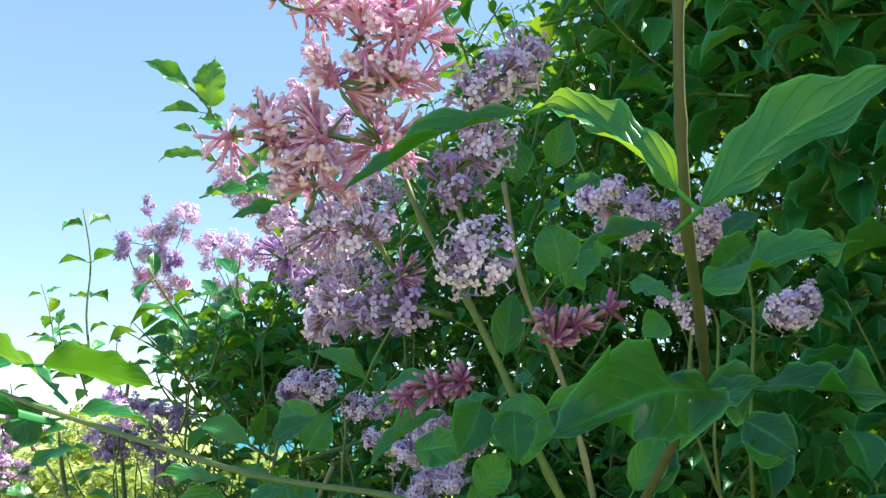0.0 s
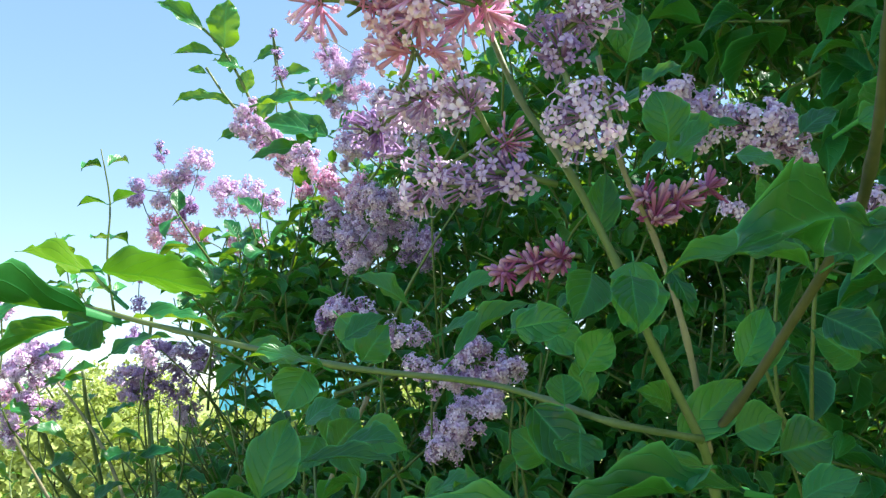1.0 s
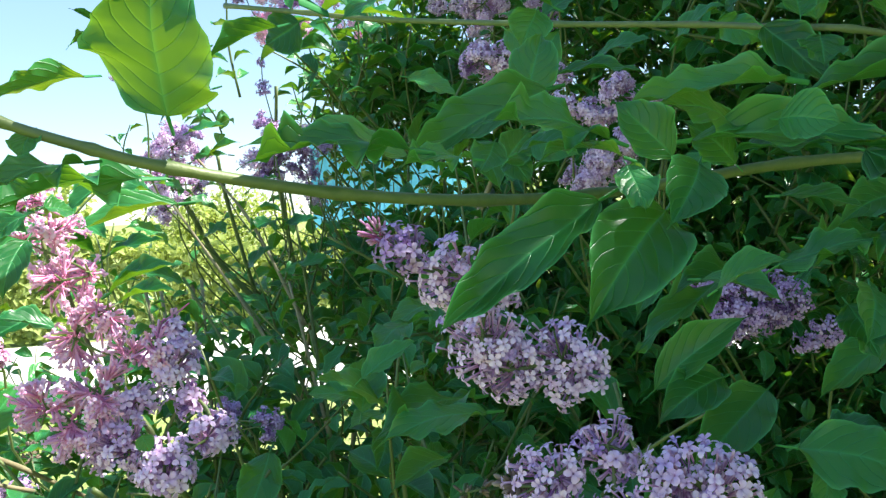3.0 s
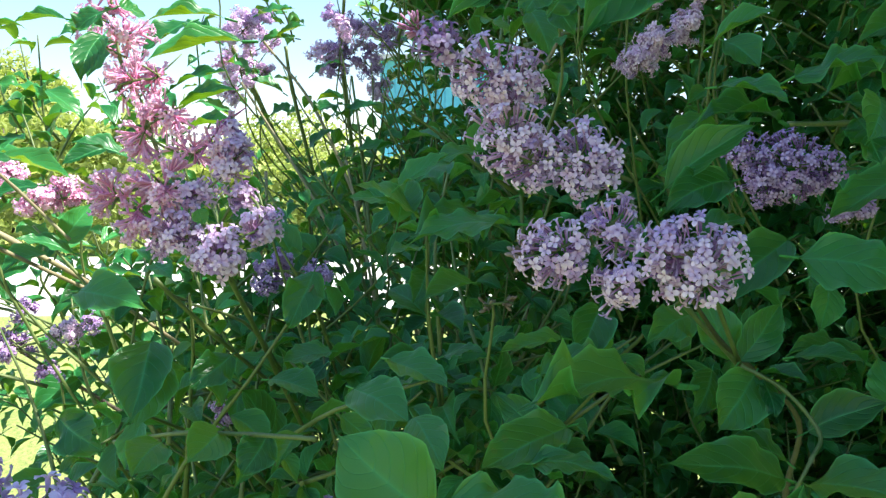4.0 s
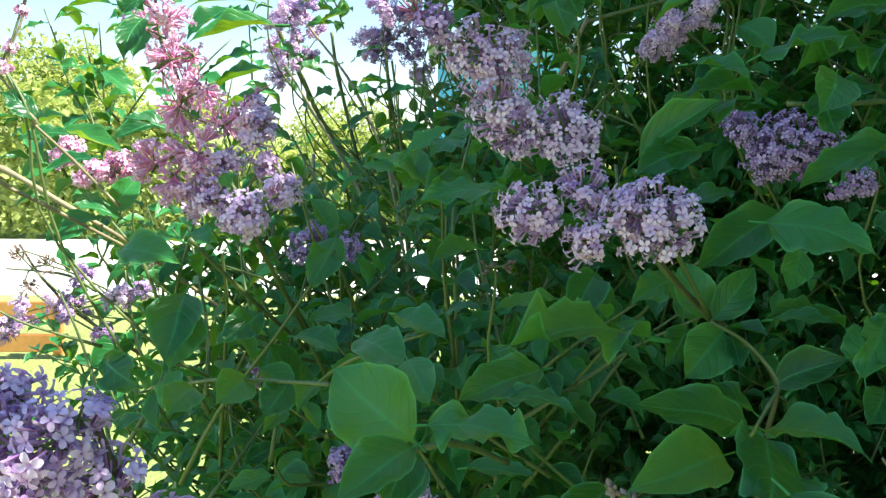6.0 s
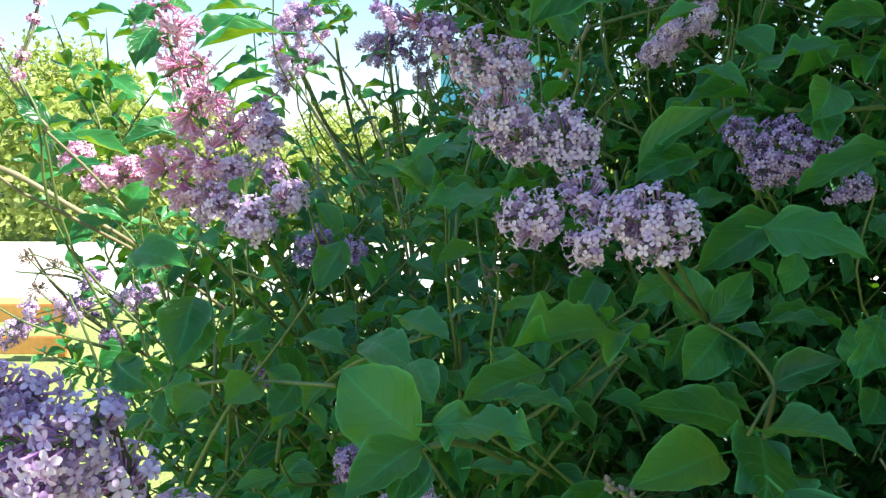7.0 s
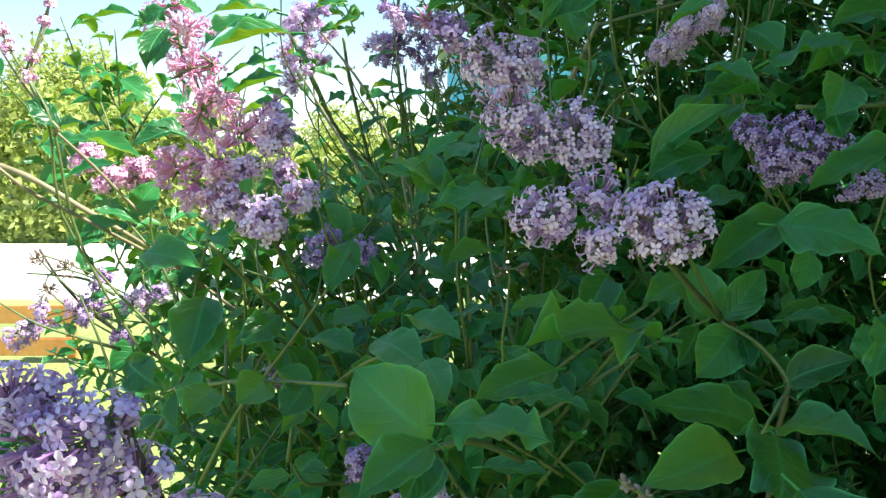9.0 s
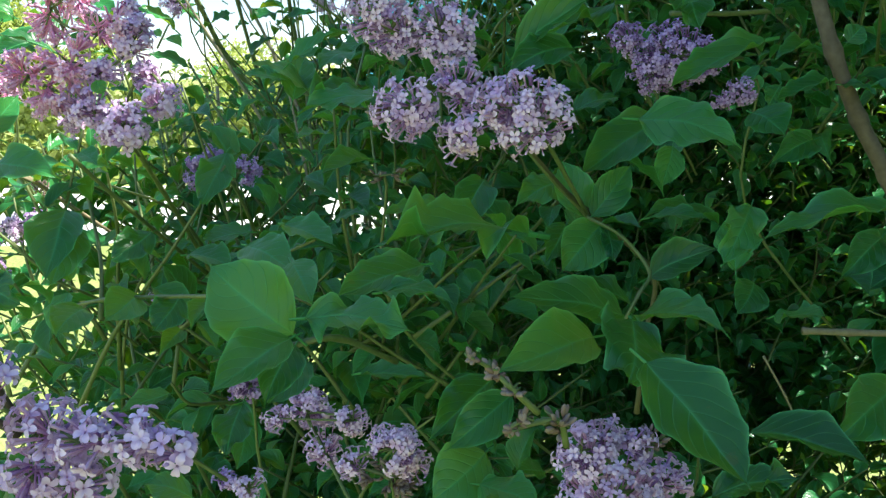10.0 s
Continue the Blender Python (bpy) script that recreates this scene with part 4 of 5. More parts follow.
leaf(lilac, 55, (0.028, 0.757, 1.492), (-0.001, 0.724, 1.473), 0.029, (-0.006, -0.386, 0.908))
leaf(lilac, 56, (0.055, 0.788, 1.502), (0.013, 0.756, 1.489), 0.025, (-0.006, -0.386, 0.908))
leaf(lilac, 57, (-0.206, 0.927, 1.624), (-0.248, 0.902, 1.585), 0.028, (-0.306, -0.727, 0.598))
leaf(lilac, 58, (-0.182, 0.924, 1.608), (-0.232, 0.948, 1.629), 0.024, (-0.006, -0.386, 0.908))
leaf(lilac, 59, (-0.217, 0.619, 1.583), (-0.250, 0.618, 1.578), 0.013, (-0.006, -0.386, 0.908))
leaf(lilac, 60, (-0.194, 0.617, 1.573), (-0.201, 0.593, 1.540), 0.020, (-0.007, -0.910, 0.371))
leaf(lilac, 61, (-0.189, 0.619, 1.589), (-0.214, 0.617, 1.571), 0.018, (-0.306, -0.727, 0.598))
leaf(lilac, 62, (-0.185, 0.620, 1.591), (-0.174, 0.639, 1.588), 0.015, (0.344, -0.730, 0.601))
leaf(lilac, 63, (-0.336, 0.761, 1.506), (-0.366, 0.754, 1.530), 0.023, (-0.207, -0.602, 0.784))
leaf(lilac, 64, (-0.329, 0.857, 1.472), (-0.368, 0.836, 1.459), 0.028, (-0.006, -0.386, 0.908))
leaf(lilac, 65, (-0.335, 0.850, 1.414), (-0.368, 0.827, 1.391), 0.031, (-0.007, -0.910, 0.371))
leaf(lilac, 66, (-0.346, 0.853, 1.439), (-0.321, 0.850, 1.419), 0.025, (-0.006, -0.386, 0.908))
leaf(lilac, 67, (-0.391, 0.911, 1.494), (-0.313, 0.907, 1.471), 0.026, (-0.006, -0.386, 0.908))
leaf(lilac, 68, (-0.381, 1.021, 1.566), (-0.338, 1.016, 1.527), 0.027, (-0.006, -0.386, 0.908))
leaf(lilac, 69, (-0.428, 1.022, 1.573), (-0.371, 1.019, 1.553), 0.023, (-0.006, -0.386, 0.908))
leaf(lilac, 70, (-0.133, 0.573, 1.470), (-0.129, 0.572, 1.461), 0.010, (-0.007, -0.910, 0.371))
leaf(lilac, 71, (0.069, 0.534, 1.335), (0.037, 0.558, 1.362), 0.022, (-0.306, -0.727, 0.598))
leaf(lilac, 72, (0.217, 0.710, 1.530), (0.177, 0.675, 1.493), 0.023, (-0.306, -0.727, 0.598))
leaf(lilac, 73, (0.123, 0.927, 1.639), (0.138, 0.900, 1.589), 0.035, (-0.007, -0.910, 0.371))
leaf(lilac, 74, (0.087, 1.029, 1.647), (0.123, 1.026, 1.628), 0.033, (-0.006, -0.386, 0.908))
leaf(lilac, 75, (0.320, 0.922, 1.610), (0.348, 0.897, 1.579), 0.041, (-0.007, -0.910, 0.371))
leaf(lilac, 76, (0.166, 0.696, 1.419), (0.152, 0.721, 1.455), 0.024, (-0.007, -0.910, 0.371))
leaf(lilac, 6, (0.154, 0.359, 1.346), (0.181, 0.308, 1.309), 0.039, (0.034, -0.671, 0.748))
leaf(lilac, 0, (0.245, 0.324, 1.418), (0.176, 0.308, 1.409), 0.019, (-0.011, -0.156, 0.981))
leaf(lilac, 3, (-0.139, 0.801, 1.592), (-0.215, 0.778, 1.569), 0.022, (0.100, -0.450, 0.880))
leaf(lilac, 1, (-0.156, 0.824, 1.613), (-0.219, 0.803, 1.604), 0.018, (0.100, -0.450, 0.880))
leaf(lilac, 0, (-0.221, 0.720, 1.584), (-0.231, 0.696, 1.552), 0.025, (-0.150, -0.800, 0.580))
leaf(lilac, 1, (-0.224, 0.721, 1.591), (-0.250, 0.699, 1.582), 0.021, (-0.150, -0.800, 0.580))
leaf(lilac, 3, (-0.183, 0.753, 1.531), (-0.130, 0.735, 1.547), 0.021, (0.100, -0.450, 0.880))
leaf(lilac, 0, (-0.198, 0.796, 1.552), (-0.144, 0.777, 1.565), 0.019, (0.100, -0.450, 0.880))
leaf(lilac, 3, (-0.188, 0.812, 1.519), (-0.142, 0.792, 1.524), 0.018, (0.100, -0.450, 0.880))
leaf(lilac, 0, (-0.283, 0.799, 1.419), (-0.323, 0.781, 1.432), 0.021, (0.100, -0.450, 0.880))
leaf(lilac, 1, (-0.247, 0.850, 1.495), (-0.293, 0.831, 1.508), 0.025, (0.100, -0.450, 0.880))
leaf(lilac, 3, (-0.270, 0.871, 1.505), (-0.308, 0.849, 1.488), 0.023, (-0.150, -0.800, 0.580))
leaf(lilac, 0, (-0.356, 0.870, 1.495), (-0.398, 0.849, 1.488), 0.023, (0.100, -0.450, 0.880))
leaf(lilac, 3, (-0.411, 0.891, 1.494), (-0.356, 0.872, 1.511), 0.021, (0.100, -0.450, 0.880))
branch(lilac, [(-0.443, 0.809, 1.481), (-0.389, 0.806, 1.461), (-0.339, 0.821, 1.426), (-0.294, 0.875, 1.379), (-0.234, 0.984, 1.291)], 0.0030, 0.0018, M_PALE_STEM)
leaf(lilac, 79, (0.107, 0.496, 1.290), (0.063, 0.465, 1.264), 0.031, (-0.090, -0.876, 0.435))
leaf(lilac, 80, (0.115, 0.474, 1.288), (0.073, 0.453, 1.264), 0.026, (-0.090, -0.876, 0.435))
leaf(lilac, 81, (0.102, 0.488, 1.246), (0.065, 0.467, 1.226), 0.041, (-0.090, -0.876, 0.435))
leaf(lilac, 82, (0.095, 0.466, 1.236), (0.127, 0.441, 1.232), 0.029, (-0.029, -0.318, 0.933))
leaf(lilac, 83, (0.262, 0.473, 1.257), (0.315, 0.426, 1.252), 0.035, (-0.029, -0.318, 0.933))
leaf(lilac, 84, (0.375, 0.505, 1.268), (0.314, 0.475, 1.244), 0.040, (-0.090, -0.876, 0.435))
leaf(lilac, 85, (-0.042, 0.490, 1.284), (-0.050, 0.466, 1.260), 0.023, (-0.090, -0.876, 0.435))
leaf(lilac, 86, (-0.002, 0.462, 1.318), (-0.023, 0.440, 1.301), 0.024, (-0.066, -0.660, 0.748))
leaf(lilac, 87, (0.292, 0.568, 1.336), (0.295, 0.596, 1.369), 0.027, (-0.090, -0.876, 0.435))
leaf(lilac, 88, (0.233, 0.582, 1.373), (0.268, 0.558, 1.374), 0.020, (-0.029, -0.318, 0.933))
leaf(lilac, 89, (0.314, 0.584, 1.323), (0.291, 0.562, 1.304), 0.028, (-0.090, -0.876, 0.435))
leaf(lilac, 90, (0.343, 0.605, 1.290), (0.369, 0.573, 1.298), 0.025, (-0.029, -0.318, 0.933))
leaf(lilac, 91, (0.391, 0.607, 1.324), (0.398, 0.573, 1.312), 0.025, (-0.029, -0.318, 0.933))
leaf(lilac, 92, (0.360, 0.600, 1.424), (0.315, 0.580, 1.406), 0.023, (-0.090, -0.876, 0.435))
leaf(lilac, 93, (0.327, 0.591, 1.464), (0.318, 0.589, 1.449), 0.016, (-0.090, -0.876, 0.435))
leaf(lilac, 94, (0.362, 0.588, 1.468), (0.313, 0.570, 1.453), 0.018, (-0.029, -0.318, 0.933))
leaf(lilac, 95, (0.370, 0.587, 1.464), (0.383, 0.563, 1.455), 0.016, (-0.029, -0.318, 0.933))
leaf(lilac, 96, (0.387, 0.612, 1.494), (0.399, 0.613, 1.506), 0.018, (-0.090, -0.876, 0.435))
leaf(lilac, 97, (0.377, 0.633, 1.493), (0.331, 0.614, 1.478), 0.017, (-0.029, -0.318, 0.933))
leaf(lilac, 98, (0.246, 0.591, 1.422), (0.293, 0.568, 1.434), 0.031, (-0.029, -0.318, 0.933))
leaf(lilac, 99, (0.316, 0.609, 1.444), (0.330, 0.583, 1.427), 0.036, (-0.090, -0.876, 0.435))
leaf(lilac, 100, (0.395, 0.562, 1.358), (0.351, 0.541, 1.332), 0.027, (-0.090, -0.876, 0.435))
leaf(lilac, 101, (0.210, 0.406, 1.253), (0.248, 0.385, 1.271), 0.023, (-0.029, -0.318, 0.933))
leaf(lilac, 102, (0.028, 0.601, 1.260), (0.076, 0.576, 1.263), 0.020, (-0.029, -0.318, 0.933))
leaf(lilac, 103, (-0.073, 0.482, 1.230), (-0.103, 0.487, 1.237), 0.023, (-0.029, -0.318, 0.933))
leaf(lilac, 104, (-0.171, 0.624, 1.369), (-0.181, 0.597, 1.331), 0.039, (-0.090, -0.876, 0.435))
leaf(lilac, 0, (-0.032, 0.653, 1.709), (-0.095, 0.689, 1.739), 0.037, (-0.083, 0.410, 0.823))
leaf(lilac, 6, (-0.040, 0.653, 1.724), (0.027, 0.649, 1.710), 0.040, (0.232, 0.429, 0.833))
leaf(lilac, 6, (-0.039, 0.591, 1.695), (-0.137, 0.511, 1.690), 0.022, (0.087, 0.194, 0.976))
leaf(lilac, 108, (-0.116, 0.438, 1.632), (-0.143, 0.421, 1.619), 0.013, (0.128, 0.528, 0.771))
leaf(lilac, 109, (-0.093, 0.402, 1.594), (-0.132, 0.377, 1.584), 0.014, (0.122, 0.524, 0.671))
leaf(lilac, 110, (-0.116, 0.568, 1.666), (-0.140, 0.522, 1.676), 0.012, (0.119, 0.353, 0.912))
leaf(lilac, 111, (-0.118, 0.569, 1.665), (-0.143, 0.524, 1.658), 0.010, (0.119, 0.353, 0.912))
leaf(lilac, 112, (-0.140, 1.063, 1.759), (-0.196, 1.057, 1.717), 0.035, (-0.081, -0.522, 0.833))
leaf(lilac, 113, (-0.133, 1.063, 1.716), (-0.189, 1.056, 1.679), 0.027, (-0.081, -0.522, 0.833))
leaf(lilac, 114, (-0.039, 0.657, 1.697), (-0.061, 0.665, 1.685), 0.030, (-0.247, -0.946, 0.097))
leaf(lilac, 115, (-0.052, 0.639, 1.691), (-0.094, 0.630, 1.668), 0.020, (0.109, 0.351, 0.869))
leaf(lilac, 116, (-0.021, 0.630, 1.692), (0.028, 0.619, 1.682), 0.016, (-0.085, -0.388, 0.899))
leaf(lilac, 2, (0.172, 0.405, 1.697), (0.169, 0.400, 1.669), 0.021, (-0.247, -0.946, 0.097))
leaf(lilac, 118, (0.145, 0.442, 1.645), (0.161, 0.421, 1.618), 0.019, (-0.247, -0.946, 0.097))
leaf(lilac, 119, (0.198, 0.410, 1.623), (0.147, 0.394, 1.614), 0.024, (-0.147, -0.611, 0.760))
leaf(lilac, 120, (0.200, 0.429, 1.632), (0.230, 0.428, 1.655), 0.019, (0.123, -0.931, 0.361))
leaf(lilac, 2, (0.231, 0.417, 1.658), (0.243, 0.430, 1.685), 0.017, (-0.247, -0.946, 0.097))
leaf(lilac, 122, (0.168, 0.441, 1.647), (0.165, 0.444, 1.665), 0.012, (-0.247, -0.946, 0.097))
leaf(lilac, 123, (0.202, 0.437, 1.645), (0.182, 0.431, 1.651), 0.013, (-0.505, -0.765, 0.373))
leaf(lilac, 124, (0.209, 0.355, 1.687), (0.156, 0.359, 1.684), 0.014, (-0.147, -0.611, 0.760))
leaf(lilac, 125, (0.179, 0.393, 1.694), (0.184, 0.385, 1.674), 0.008, (-0.247, -0.946, 0.097))
leaf(lilac, 126, (0.231, 0.340, 1.743), (0.204, 0.328, 1.728), 0.014, (-0.247, -0.946, 0.097))
leaf(lilac, 127, (0.194, 0.328, 1.686), (0.219, 0.319, 1.696), 0.014, (-0.147, -0.611, 0.760))
leaf(lilac, 128, (0.181, 0.452, 1.715), (0.188, 0.456, 1.745), 0.015, (-0.247, -0.946, 0.097))
leaf(lilac, 129, (0.263, 0.567, 1.777), (0.315, 0.529, 1.795), 0.020, (-0.147, -0.611, 0.760))
leaf(lilac, 130, (0.230, 0.519, 1.800), (0.259, 0.498, 1.817), 0.015, (-0.147, -0.611, 0.760))
leaf(lilac, 131, (0.244, 0.537, 1.830), (0.252, 0.530, 1.858), 0.019, (-0.247, -0.946, 0.097))
leaf(lilac, 132, (0.225, 0.697, 1.685), (0.251, 0.666, 1.704), 0.024, (-0.147, -0.611, 0.760))
leaf(lilac, 133, (0.257, 0.685, 1.704), (0.277, 0.657, 1.717), 0.024, (-0.147, -0.611, 0.760))
leaf(lilac, 134, (0.109, 0.725, 1.703), (0.137, 0.702, 1.671), 0.024, (-0.247, -0.946, 0.097))
leaf(lilac, 135, (0.122, 0.706, 1.671), (0.140, 0.697, 1.697), 0.027, (-0.247, -0.946, 0.097))
leaf(lilac, 136, (0.204, 0.805, 1.696), (0.242, 0.773, 1.703), 0.023, (-0.147, -0.611, 0.760))
leaf(lilac, 137, (0.198, 0.906, 1.729), (0.146, 0.916, 1.756), 0.027, (-0.147, -0.611, 0.760))
leaf(lilac, 138, (0.107, 0.741, 1.609), (0.126, 0.732, 1.632), 0.028, (-0.247, -0.946, 0.097))
leaf(lilac, 139, (0.126, 0.733, 1.624), (0.155, 0.707, 1.609), 0.031, (-0.247, -0.946, 0.097))
leaf(lilac, 140, (0.114, 0.758, 1.619), (0.127, 0.739, 1.589), 0.024, (-0.247, -0.946, 0.097))
leaf(lilac, 141, (0.098, 0.428, 1.615), (0.116, 0.412, 1.622), 0.012, (-0.147, -0.611, 0.760))
leaf(lilac, 142, (0.051, 0.847, 1.690), (0.092, 0.839, 1.671), 0.028, (-0.147, -0.611, 0.760))
leaf(lilac, 143, (0.283, 0.482, 1.620), (0.308, 0.474, 1.627), 0.029, (-0.247, -0.946, 0.097))
leaf(lilac, 144, (0.267, 0.447, 1.604), (0.292, 0.439, 1.613), 0.019, (-0.147, -0.611, 0.760))
leaf(lilac, 145, (0.391, 0.551, 1.663), (0.362, 0.556, 1.683), 0.027, (-0.247, -0.946, 0.097))
leaf(lilac, 146, (0.337, 0.510, 1.686), (0.353, 0.487, 1.667), 0.026, (-0.247, -0.946, 0.097))
leaf(lilac, 147, (0.307, 0.554, 1.624), (0.334, 0.546, 1.632), 0.028, (-0.247, -0.946, 0.097))
leaf(lilac, 148, (0.213, 0.608, 1.608), (0.193, 0.610, 1.628), 0.027, (-0.247, -0.946, 0.097))
leaf(lilac, 149, (0.229, 0.643, 1.689), (0.258, 0.637, 1.675), 0.022, (-0.247, -0.946, 0.097))
leaf(lilac, 0, (0.127, 0.275, 1.757), (0.085, 0.291, 1.737), 0.010, (-0.138, -0.559, 0.799))
leaf(lilac, 4, (0.147, 0.244, 1.730), (0.124, 0.267, 1.753), 0.011, (-0.206, -0.802, 0.542))
leaf(lilac, 0, (0.149, 0.239, 1.726), (0.178, 0.211, 1.747), 0.016, (-0.302, -0.777, 0.544))
leaf(lilac, 5, (0.194, 0.313, 1.694), (0.133, 0.290, 1.680), 0.028, (-0.130, -0.902, 0.423))
leaf(lilac, 154, (0.197, 0.317, 1.724), (0.235, 0.294, 1.735), 0.015, (-0.161, -0.643, 0.730))
leaf(lilac, 5, (0.209, 0.342, 1.693), (0.249, 0.300, 1.689), 0.018, (-0.161, -0.643, 0.730))
leaf(lilac, 156, (0.189, 0.405, 1.743), (0.184, 0.407, 1.764), 0.019, (-0.251, -0.948, 0.051))
leaf(lilac, 157, (0.197, 0.419, 1.740), (0.217, 0.410, 1.756), 0.014, (-0.161, -0.643, 0.730))
leaf(lilac, 158, (0.090, 0.567, 1.679), (0.111, 0.559, 1.690), 0.018, (-0.161, -0.643, 0.730))
leaf(lilac, 159, (0.222, 0.412, 1.742), (0.236, 0.400, 1.731), 0.014, (-0.161, -0.643, 0.730))
leaf(lilac, 160, (0.223, 0.419, 1.659), (0.238, 0.421, 1.683), 0.016, (-0.251, -0.948, 0.051))
leaf(lilac, 161, (0.231, 0.402, 1.727), (0.218, 0.397, 1.717), 0.013, (-0.251, -0.948, 0.051))
leaf(lilac, 162, (0.164, 0.435, 1.659), (0.174, 0.429, 1.675), 0.016, (-0.251, -0.948, 0.051))
leaf(lilac, 163, (0.348, 0.444, 1.681), (0.345, 0.429, 1.657), 0.021, (-0.251, -0.948, 0.051))
leaf(lilac, 164, (0.177, 0.412, 1.799), (0.175, 0.416, 1.781), 0.014, (-0.251, -0.948, 0.051))
leaf(lilac, 165, (0.071, 0.593, 1.825), (0.094, 0.589, 1.816), 0.017, (-0.102, -0.427, 0.879))
leaf(lilac, 166, (0.050, 0.700, 1.847), (0.093, 0.688, 1.848), 0.016, (-0.161, -0.643, 0.730))
leaf(lilac, 167, (0.345, 0.527, 1.792), (0.367, 0.518, 1.804), 0.020, (-0.161, -0.643, 0.730))
leaf(lilac, 2, (-0.074, 0.339, 1.606), (-0.072, 0.319, 1.639), 0.032, (-0.201, -0.936, 0.219))
leaf(lilac, 0, (-0.012, 0.363, 1.595), (-0.059, 0.361, 1.599), 0.017, (-0.081, -0.522, 0.833))
leaf(lilac, 5, (0.048, 0.361, 1.597), (0.006, 0.358, 1.602), 0.016, (-0.106, -0.616, 0.730))
leaf(lilac, 3, (0.084, 0.378, 1.589), (0.064, 0.360, 1.569), 0.020, (-0.201, -0.936, 0.219))
leaf(lilac, 174, (0.119, 0.384, 1.616), (0.058, 0.377, 1.608), 0.016, (-0.081, -0.522, 0.833))
leaf(lilac, 175, (0.109, 0.397, 1.601), (0.069, 0.385, 1.608), 0.018, (-0.155, -0.804, 0.573))
leaf(lilac, 4, (0.111, 0.409, 1.592), (0.160, 0.373, 1.582), 0.022, (-0.081, -0.522, 0.833))
leaf(lilac, 177, (0.207, 0.399, 1.614), (0.122, 0.394, 1.605), 0.016, (-0.081, -0.522, 0.833))
leaf(lilac, 178, (0.157, 0.398, 1.591), (0.181, 0.369, 1.568), 0.024, (-0.155, -0.804, 0.573))
leaf(lilac, 179, (0.111, 0.376, 1.602), (0.125, 0.362, 1.598), 0.018, (-0.201, -0.936, 0.219))
leaf(lilac, 180, (0.052, 0.361, 1.591), (0.023, 0.355, 1.589), 0.011, (-0.022, -0.282, 0.941))
leaf(lilac, 181, (0.006, 0.359, 1.593), (-0.018, 0.352, 1.590), 0.009, (-0.081, -0.522, 0.833))
leaf(lilac, 182, (0.061, 0.478, 1.661), (0.051, 0.470, 1.644), 0.019, (-0.201, -0.936, 0.219))
leaf(lilac, 183, (0.068, 0.476, 1.662), (0.035, 0.473, 1.665), 0.011, (-0.081, -0.522, 0.833))
leaf(lilac, 184, (0.152, 0.589, 1.699), (0.188, 0.580, 1.717), 0.017, (-0.081, -0.522, 0.833))
leaf(lilac, 185, (0.133, 0.512, 1.667), (0.172, 0.503, 1.691), 0.014, (-0.081, -0.522, 0.833))
leaf(lilac, 186, (0.138, 0.439, 1.675), (0.157, 0.424, 1.677), 0.016, (-0.201, -0.936, 0.219))
leaf(lilac, 187, (0.155, 0.404, 1.693), (0.143, 0.397, 1.673), 0.017, (-0.201, -0.936, 0.219))
leaf(lilac, 188, (0.164, 0.392, 1.690), (0.161, 0.383, 1.670), 0.016, (-0.201, -0.936, 0.219))
leaf(lilac, 189, (0.153, 0.416, 1.636), (0.149, 0.408, 1.623), 0.019, (-0.201, -0.936, 0.219))
leaf(lilac, 190, (0.152, 0.427, 1.646), (0.155, 0.436, 1.658), 0.014, (-0.201, -0.936, 0.219))
leaf(lilac, 191, (-0.020, 0.526, 1.669), (0.009, 0.520, 1.676), 0.011, (-0.081, -0.522, 0.833))
leaf(lilac, 192, (0.084, 0.709, 1.630), (0.108, 0.703, 1.645), 0.024, (-0.081, -0.522, 0.833))
leaf(lilac, 193, (0.107, 0.705, 1.613), (0.144, 0.676, 1.616), 0.024, (-0.081, -0.522, 0.833))
leaf(lilac, 194, (0.092, 0.708, 1.622), (0.076, 0.692, 1.600), 0.027, (-0.201, -0.936, 0.219))
leaf(lilac, 195, (0.100, 0.401, 1.545), (0.119, 0.384, 1.555), 0.016, (-0.081, -0.522, 0.833))
leaf(lilac, 196, (-0.104, 0.334, 1.603), (-0.105, 0.328, 1.595), 0.008, (-0.132, -0.926, 0.300))
leaf(lilac, 197, (-0.093, 0.332, 1.595), (-0.114, 0.316, 1.585), 0.010, (-0.024, -0.456, 0.874))
leaf(lilac, 198, (0.042, 0.405, 1.618), (-0.011, 0.387, 1.594), 0.020, (-0.086, -0.763, 0.641))
leaf(lilac, 199, (0.041, 0.429, 1.617), (0.052, 0.441, 1.644), 0.019, (-0.132, -0.926, 0.300))
leaf(lilac, 200, (0.056, 0.440, 1.628), (0.092, 0.434, 1.626), 0.011, (-0.024, -0.456, 0.874))
leaf(lilac, 201, (0.073, 0.373, 1.591), (0.055, 0.377, 1.610), 0.018, (-0.132, -0.926, 0.300))
leaf(lilac, 202, (0.054, 0.364, 1.589), (0.054, 0.351, 1.575), 0.013, (-0.132, -0.926, 0.300))
leaf(lilac, 6, (0.045, 0.365, 1.579), (-0.010, 0.347, 1.544), 0.019, (-0.086, -0.763, 0.641))
leaf(lilac, 204, (0.075, 0.385, 1.574), (0.038, 0.364, 1.539), 0.030, (-0.132, -0.926, 0.300))
leaf(lilac, 205, (-0.013, 0.351, 1.596), (-0.059, 0.345, 1.592), 0.009, (-0.024, -0.456, 0.874))
leaf(lilac, 4, (0.090, 0.396, 1.597), (0.162, 0.384, 1.585), 0.018, (-0.086, -0.763, 0.641))
leaf(lilac, 207, (0.111, 0.405, 1.589), (0.092, 0.409, 1.606), 0.016, (-0.132, -0.926, 0.300))
leaf(lilac, 208, (0.123, 0.397, 1.577), (0.148, 0.383, 1.570), 0.013, (-0.024, -0.456, 0.874))
